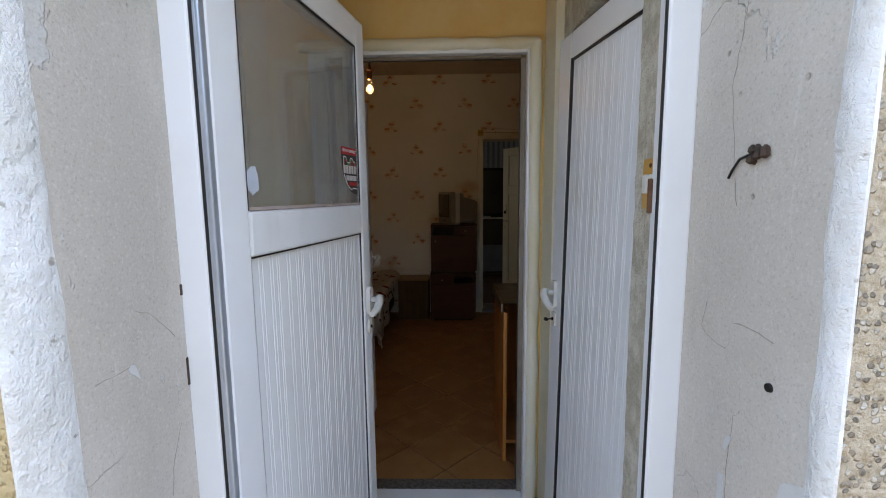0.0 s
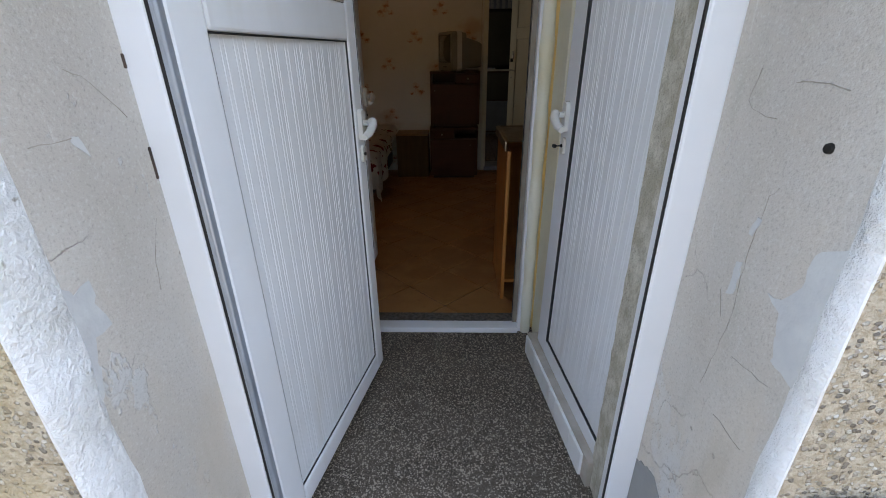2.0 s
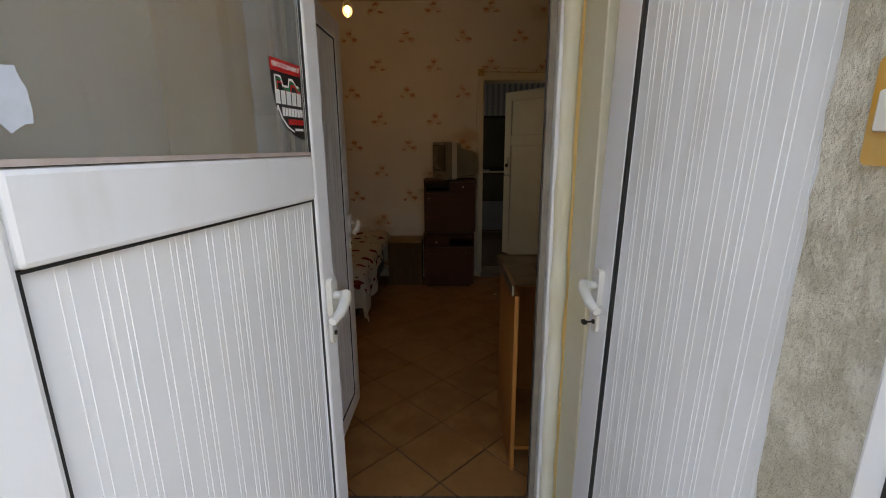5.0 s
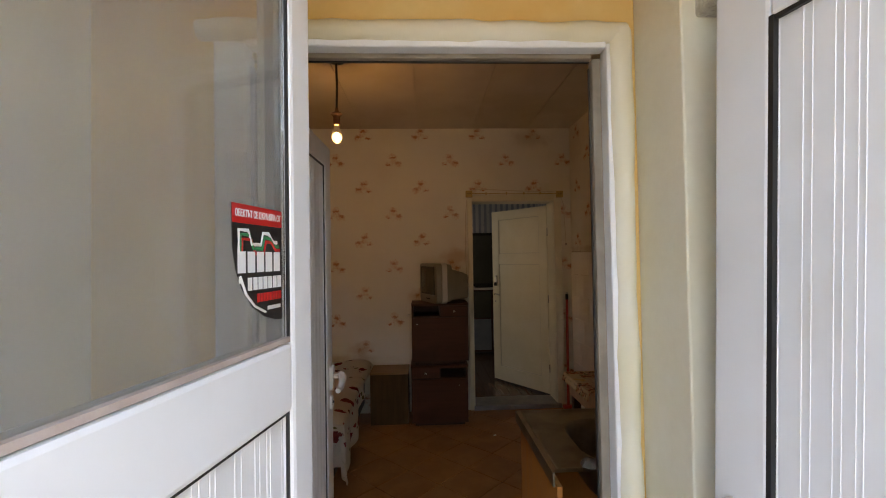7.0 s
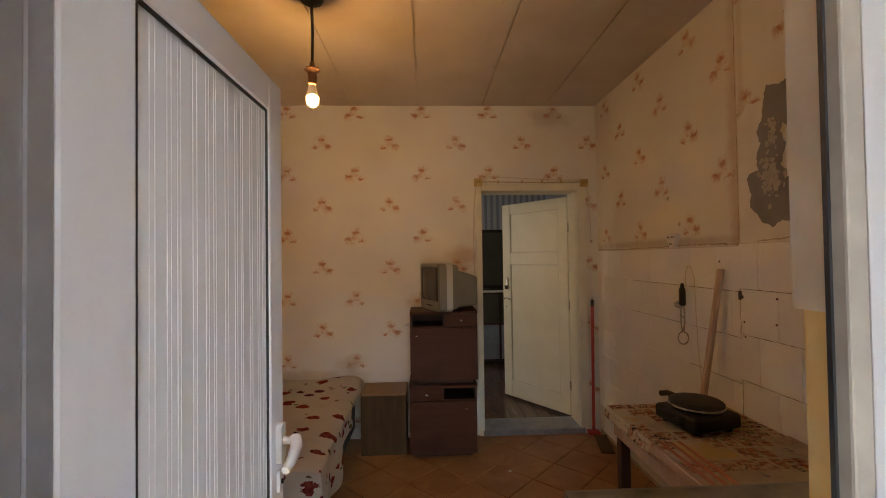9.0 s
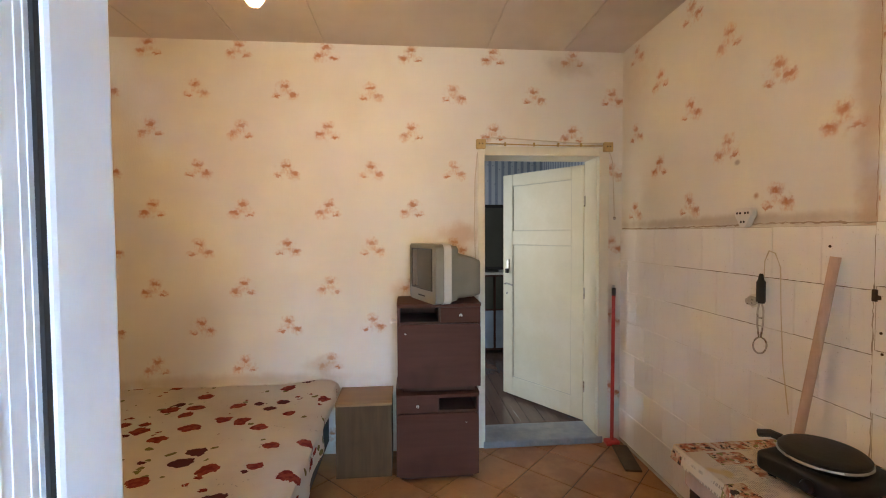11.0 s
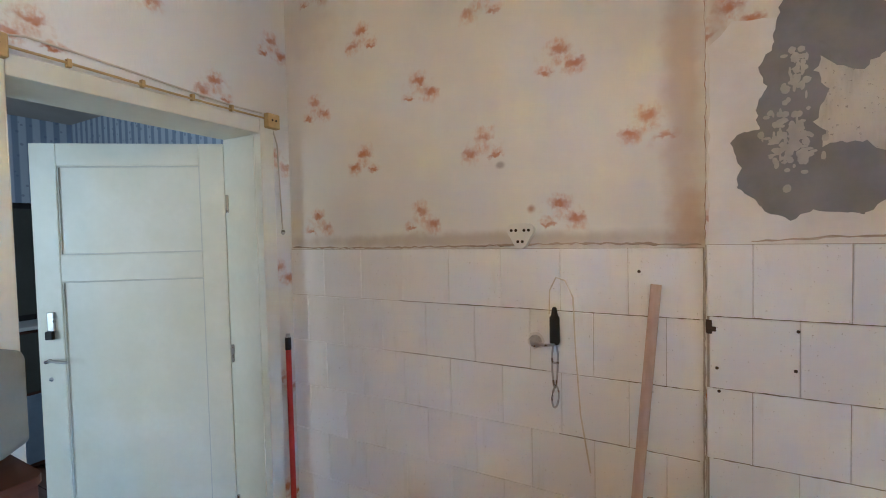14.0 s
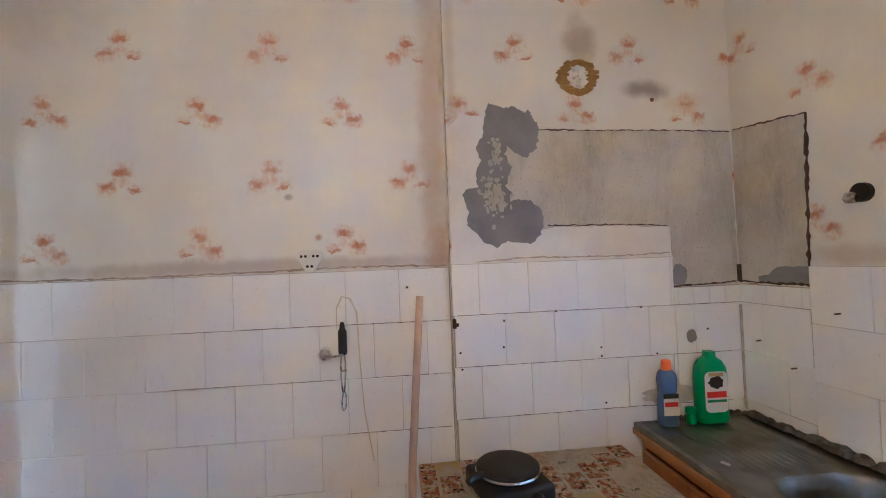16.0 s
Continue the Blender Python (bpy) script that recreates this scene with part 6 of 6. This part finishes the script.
def bottle(name, m, label, outline, depth, material, steps=10):
    """A flat bottle: each ring is a rounded slab of half width w, half depth d at height z."""
    b = thing(name, m, label, "bottle", "cleaning bottles")
    bm = bmesh.new()
    rings = []
    for w, d, z in outline:
        rings.append([bm.verts.new((math.copysign(abs(math.cos(a)) ** 0.6, math.cos(a)) * w, math.copysign(abs(math.sin(a)) ** 0.6, math.sin(a)) * d, z)) for a in [2 * math.pi * k / 28 for k in range(28)]])
    for p, q in zip(rings, rings[1:]):
        for k in range(28):
            bm.faces.new((p[k], p[(k + 1) % 28], q[(k + 1) % 28], q[k]))
    bm.faces.new(rings[0][::-1])
    bm.faces.new(rings[-1])
    part("body", bm, material, b, smooth=True)
    return b


blue = bottle("cleaner_bottle", pose(1.985, 3.395, 0.8465, 0, 0, -95), "blue cleaner bottle with an orange cap on the sink", [(0.034, 0.024, 0.0), (0.037, 0.027, 0.008), (0.036, 0.027, 0.10), (0.030, 0.024, 0.125), (0.034, 0.026, 0.150), (0.037, 0.027, 0.180), (0.032, 0.025, 0.205), (0.020, 0.018, 0.218)], 0.03, M_BLUE)
part("cap", lathe([(0.019, 0.218), (0.020, 0.222), (0.018, 0.255), (0.012, 0.258)], 16), M_ORANGE_CAP, blue, "orange screw cap", smooth=True)
lb = part("label_white", boxed((-0.030, -0.0285, 0.045, 0.030, -0.0272, 0.112), bevel=0.0004), M_STICKER_WHITE, blue, "white paper label")
part("label_mark", boxed((-0.026, -0.0295, 0.080, 0.026, -0.0287, 0.098)), M_STICKER_RED, lb, "red plain mark")
part("label_band", boxed((-0.030, -0.0290, 0.112, 0.030, -0.0274, 0.130)), M_STICKER_BLACK, blue, "dark blue band")
green = bottle("cleaner_bottle", pose(1.990, 3.205, 0.8465, 0, 0, -92), "large green cleaner bottle without its cap", [(0.060, 0.030, 0.0), (0.064, 0.034, 0.010), (0.062, 0.034, 0.13), (0.064, 0.034, 0.18), (0.060, 0.032, 0.215), (0.045, 0.028, 0.242), (0.022, 0.020, 0.258), (0.021, 0.019, 0.280)], 0.034, M_GREEN)
lb = part("label_white", prism(rounded(0.094, 0.16, 0.02), -0.001), M_STICKER_WHITE, green, "white paper label", pose(0, -0.0342, 0.125))
part("label_mark", boxed((-0.040, -0.0022, -0.022, 0.040, -0.0008, 0.002)), M_STICKER_RED, lb, "red plain mark")
part("label_picture", prism(spot_outline(31, 0.032, 0.024), -0.0012), M_BLACK, lb, "dark printed picture", pose(0, -0.001, 0.038))
part("label_band", boxed((-0.030, -0.0022, 0.062, 0.030, -0.0008, 0.076)), M_OCHRE, lb, "yellow plain band")
part("label_foot", boxed((-0.040, -0.0022, -0.040, 0.040, -0.0008, -0.030)), M_STICKER_GREEN, lb, "green small print bar")
tagged(part("bottle_cap", lathe([(0.018, 0), (0.019, 0.004), (0.016, 0.038), (0.021, 0.042), (0.021, 0.060), (0.012, 0.064)], 18), M_GREEN, m=pose(1.985, 3.298, 0.8465), smooth=True), "green bottle cap standing on the sink", "cap")
tagged(part("soap_scrap", boxed((-0.014, -0.006, 0, 0.014, 0.006, 0.006), bevel=0.002), M_WHITE, m=pose(1.66, 3.42, 0.8430, 0, 0, 20)), "small white scrap of soap on the steel", "soap")
tagged(part("floor_scrap", boxed((-0.012, -0.008, 0, 0.012, 0.008, 0.005), bevel=0.002), M_WHITE, m=pose(1.20, 5.30, 0.0005, 0, 0, 30)), "small white scrap on the floor", "litter")

# ---- kitchen: hanging bulb ----
lamp = thing("hanging_lamp", pose(0.118, 4.40, TOP), "bare lit bulb hanging on a dark cord", "lamp")
part("ceiling_cap", lathe([(0.020, -0.055), (0.050, -0.040), (0.062, -0.012), (0.062, 0.0)], 24), M_BLACK, lamp, "black ceiling rose", smooth=True)
part("cord", tube([(0, 0, -0.05), (0.003, 0, -0.18), (0, 0, -0.335)], 0.007, 8), M_BLACK, lamp, "dark twisted cord", smooth=True)
holder = part("holder", lathe([(0.018, -0.435), (0.021, -0.425), (0.021, -0.380), (0.036, -0.368), (0.034, -0.362), (0.014, -0.355), (0.010, -0.330)], 20), M_RUST, lamp, "brown bulb holder", smooth=True)
part("bulb", lathe([(0.004, -0.545), (0.020, -0.540), (0.030, -0.520), (0.031, -0.500), (0.022, -0.465), (0.015, -0.438)], 24), M_BULB_GLASS, lamp, "clear glass bulb", smooth=True).visible_shadow = False
part("filament", lathe([(0.004, -0.516), (0.009, -0.510), (0.009, -0.492), (0.004, -0.486)], 12), M_FILAMENT, lamp, "glowing filament").visible_shadow = False

# ---- next room ----
sideboard = thing("sideboard", pose(1.15, 8.05, 0.03), "low cabinet with blue glass doors in the next room", "cabinet")
part("body", boxed((0, 0, 0.05, 0.95, 0.42, 0.96), bevel=0.006), M_BROWN_EDGE, sideboard)
part("top", boxed((-0.02, -0.02, 0.96, 0.97, 0.44, 0.985), bevel=0.004), M_TV_PALE, sideboard, "pale worktop")
for k in range(2):
    part("door", boxed((0.02 + k * 0.47, -0.016, 0.55, 0.46 + k * 0.47, 0.0, 0.94), bevel=0.004), M_SCREEN, sideboard, "dark glass door")
    part("drawer", boxed((0.02 + k * 0.47, -0.016, 0.08, 0.46 + k * 0.47, 0.0, 0.53), bevel=0.004), paint("blue_grey_front", (0.16, 0.19, 0.24), (0.20, 0.24, 0.30), 0.4), sideboard, "blue-grey lower door")
flat_tv = thing("television", pose(1.55, 8.22, 1.016), "large black television on the sideboard", "television")
part("stand", boxed((-0.15, -0.08, 0.0, 0.15, 0.08, 0.02), bevel=0.004), M_BLACK, flat_tv)
part("body", boxed((-0.42, -0.03, 0.02, 0.42, 0.03, 0.82), bevel=0.01), M_BLACK, flat_tv)
part("screen", boxed((-0.39, -0.034, 0.06, 0.39, -0.0305, 0.78)), M_SCREEN, flat_tv, "black screen")

# ---- laid pieces: wall tiles and floor tiles ----
TILES = {}


def wall_tile(parent, w, h, m):
    """One glazed tile; alike sizes share a mesh."""
    key = (round(w, 3), round(h, 3))
    if key not in TILES:
        TILES[key] = mesh_of(boxed((0, -0.006, 0, w, 0, h), bevel=0.0014, seg=1), M_TILE)
    ob = new("tile", TILES[key])
    ob.parent = parent
    r = random
    ob.matrix_basis = m @ pose(0, r.uniform(-0.0006, 0.0006), 0, r.uniform(-0.2, 0.2), r.uniform(-0.2, 0.2), r.uniform(-0.2, 0.2))


def tile_field(parent, place, u0, u1, top, size, rows, phase, limit=None):
    """Rows of tiles in half bond from the top down, clipped at u0 and u1."""
    for row in range(rows):
        z1 = top - row * size
        z0 = z1 - size
        if z0 < 0.0:
            z0 = 0.0
        if z1 - z0 < 0.03:
            continue
        start = phase + (0.5 * size if row % 2 else 0.0)
        k = math.floor((u0 - start) / size)
        while start + k * size < u1 - 0.004:
            a, b = max(u0, start + k * size), min(u1, start + (k + 1) * size)
            if b - a > 0.012 and not (limit and limit((a + b) / 2, (z0 + z1) / 2)):
                wall_tile(parent, b - a - 0.0017, z1 - z0 - 0.0017, place(a, z0))
            k += 1


structure_backing = structure("grout_east", boxed((RIGHT - 0.0025, 4.237, 0, RIGHT, BACK, 1.503)), M_GROUT, "grey joints of the tiled wall", "wall")
breast_backing = structure("grout_breast", boxed((CX - 0.0025, 3.30, 0, CX, 4.233, 1.513), (CX - 0.0025, E_IN + 0.006, 0, CX, 3.30, 1.385)), M_GROUT, "grey joints of the tiled breast", "wall")
entry_backing = structure("grout_entry", boxed((1.735, E_IN + 0.006, 0, 2.052, E_IN + 0.0085, 1.388), (1.25, E_IN + 0.006, 0, 1.735, E_IN + 0.0085, 1.465)), M_GROUT, "grey joints of the tiled entry wall", "wall")
tile_field(structure_backing, lambda a, z: pose(RIGHT - 0.0025, -a, z, 0, 0, -90), -BACK, -4.239, 1.503, 0.2105, 8, -5.283)
tile_field(breast_backing, lambda a, z: pose(CX - 0.0025, -a, z, 0, 0, -90), -4.233, -3.30, 1.513, 0.2025, 8, -4.126)
tile_field(breast_backing, lambda a, z: pose(CX - 0.0025, -a, z, 0, 0, -90), -3.30, -(E_IN + 0.009), 1.3105, 0.2025, 7, -4.126 + 0.10125)
tile_field(breast_backing, lambda a, z: pose(CX - 0.0025, -a, z, 0, 0, -90), -3.30, -(E_IN + 0.009), 1.383, 0.0715, 1, -3.5)
tile_field(entry_backing, lambda a, z: pose(-a, E_IN + 0.0085, z, 0, 0, 180), -2.050, -1.735, 1.3105, 0.2025, 7, -1.94)
tile_field(entry_backing, lambda a, z: pose(-a, E_IN + 0.0085, z, 0, 0, 180), -2.050, -1.735, 1.386, 0.0745, 1, -1.84)
tile_field(entry_backing, lambda a, z: pose(-a, E_IN + 0.0085, z, 0, 0, 180), -1.735, -1.25, 1.465, 0.2025, 8, -1.94)


def floor_tiles(parent, x0, x1, y0, y1, side, s0, d0):
    """Square terracotta tiles laid on the diagonal and cut at the walls."""
    step = side * math.sqrt(2)
    whole = None
    for i in range(-30, 30):
        for j in range(-30, 30):
            s, d = s0 + (i + 0.5) * step, d0 + (j + 0.5) * step
            cx, cy = (s - d) / 2, (s + d) / 2
            h = step / 2 - 0.0052
            if cx + h < x0 or cx - h > x1 or cy + h < y0 or cy - h > y1:
                continue
            inside = cx - h > x0 and cx + h < x1 and cy - h > y0 and cy + h < y1
            if inside and whole:
                ob = new("tile", whole)
            else:
                pts = [(h, 0), (0, h), (-h, 0), (0, -h)]
                if not inside:
                    for ax, lim, sg in ((0, x0 - cx, 1), (0, x1 - cx, -1), (1, y0 - cy, 1), (1, y1 - cy, -1)):
                        out = []
                        for p, q in zip(pts, pts[1:] + pts[:1]):
                            fp, fq = (p[ax] - lim) * sg, (q[ax] - lim) * sg
                            if fp >= 0:
                                out.append(p)
                            if fp * fq < 0:
                                k = fp / (fp - fq)
                                out.append((p[0] + (q[0] - p[0]) * k, p[1] + (q[1] - p[1]) * k))
                        pts = out
                        if len(pts) < 3:
                            break
                    if len(pts) < 3:
                        continue
                bm = bmesh.new()
                a = [bm.verts.new((x, y, -0.006)) for x, y in pts]
                b = [bm.verts.new((x, y, -0.0012)) for x, y in pts]
                c = [bm.verts.new((x * 0.988, y * 0.988, 0.0)) for x, y in pts]
                n = len(pts)
                for lo, hi in ((a, b), (b, c)):
                    for k in range(n):
                        bm.faces.new((lo[k], lo[(k + 1) % n], hi[(k + 1) % n], hi[k]))
                bm.faces.new(c)
                me = mesh_of(bm, M_FLOOR_TILE)
                if inside:
                    whole = me
                ob = new("tile", me)
            ob.parent = parent
            ob.matrix_basis = pose(cx, cy, random.uniform(-0.0006, 0.0004), random.uniform(-0.12, 0.12), random.uniform(-0.12, 0.12), 0)


floor_tiles(bpy.data.objects["floor"], LEFT, RIGHT - 0.002, 2.86, BACK - 0.002, 0.29, 3.649, 2.217)
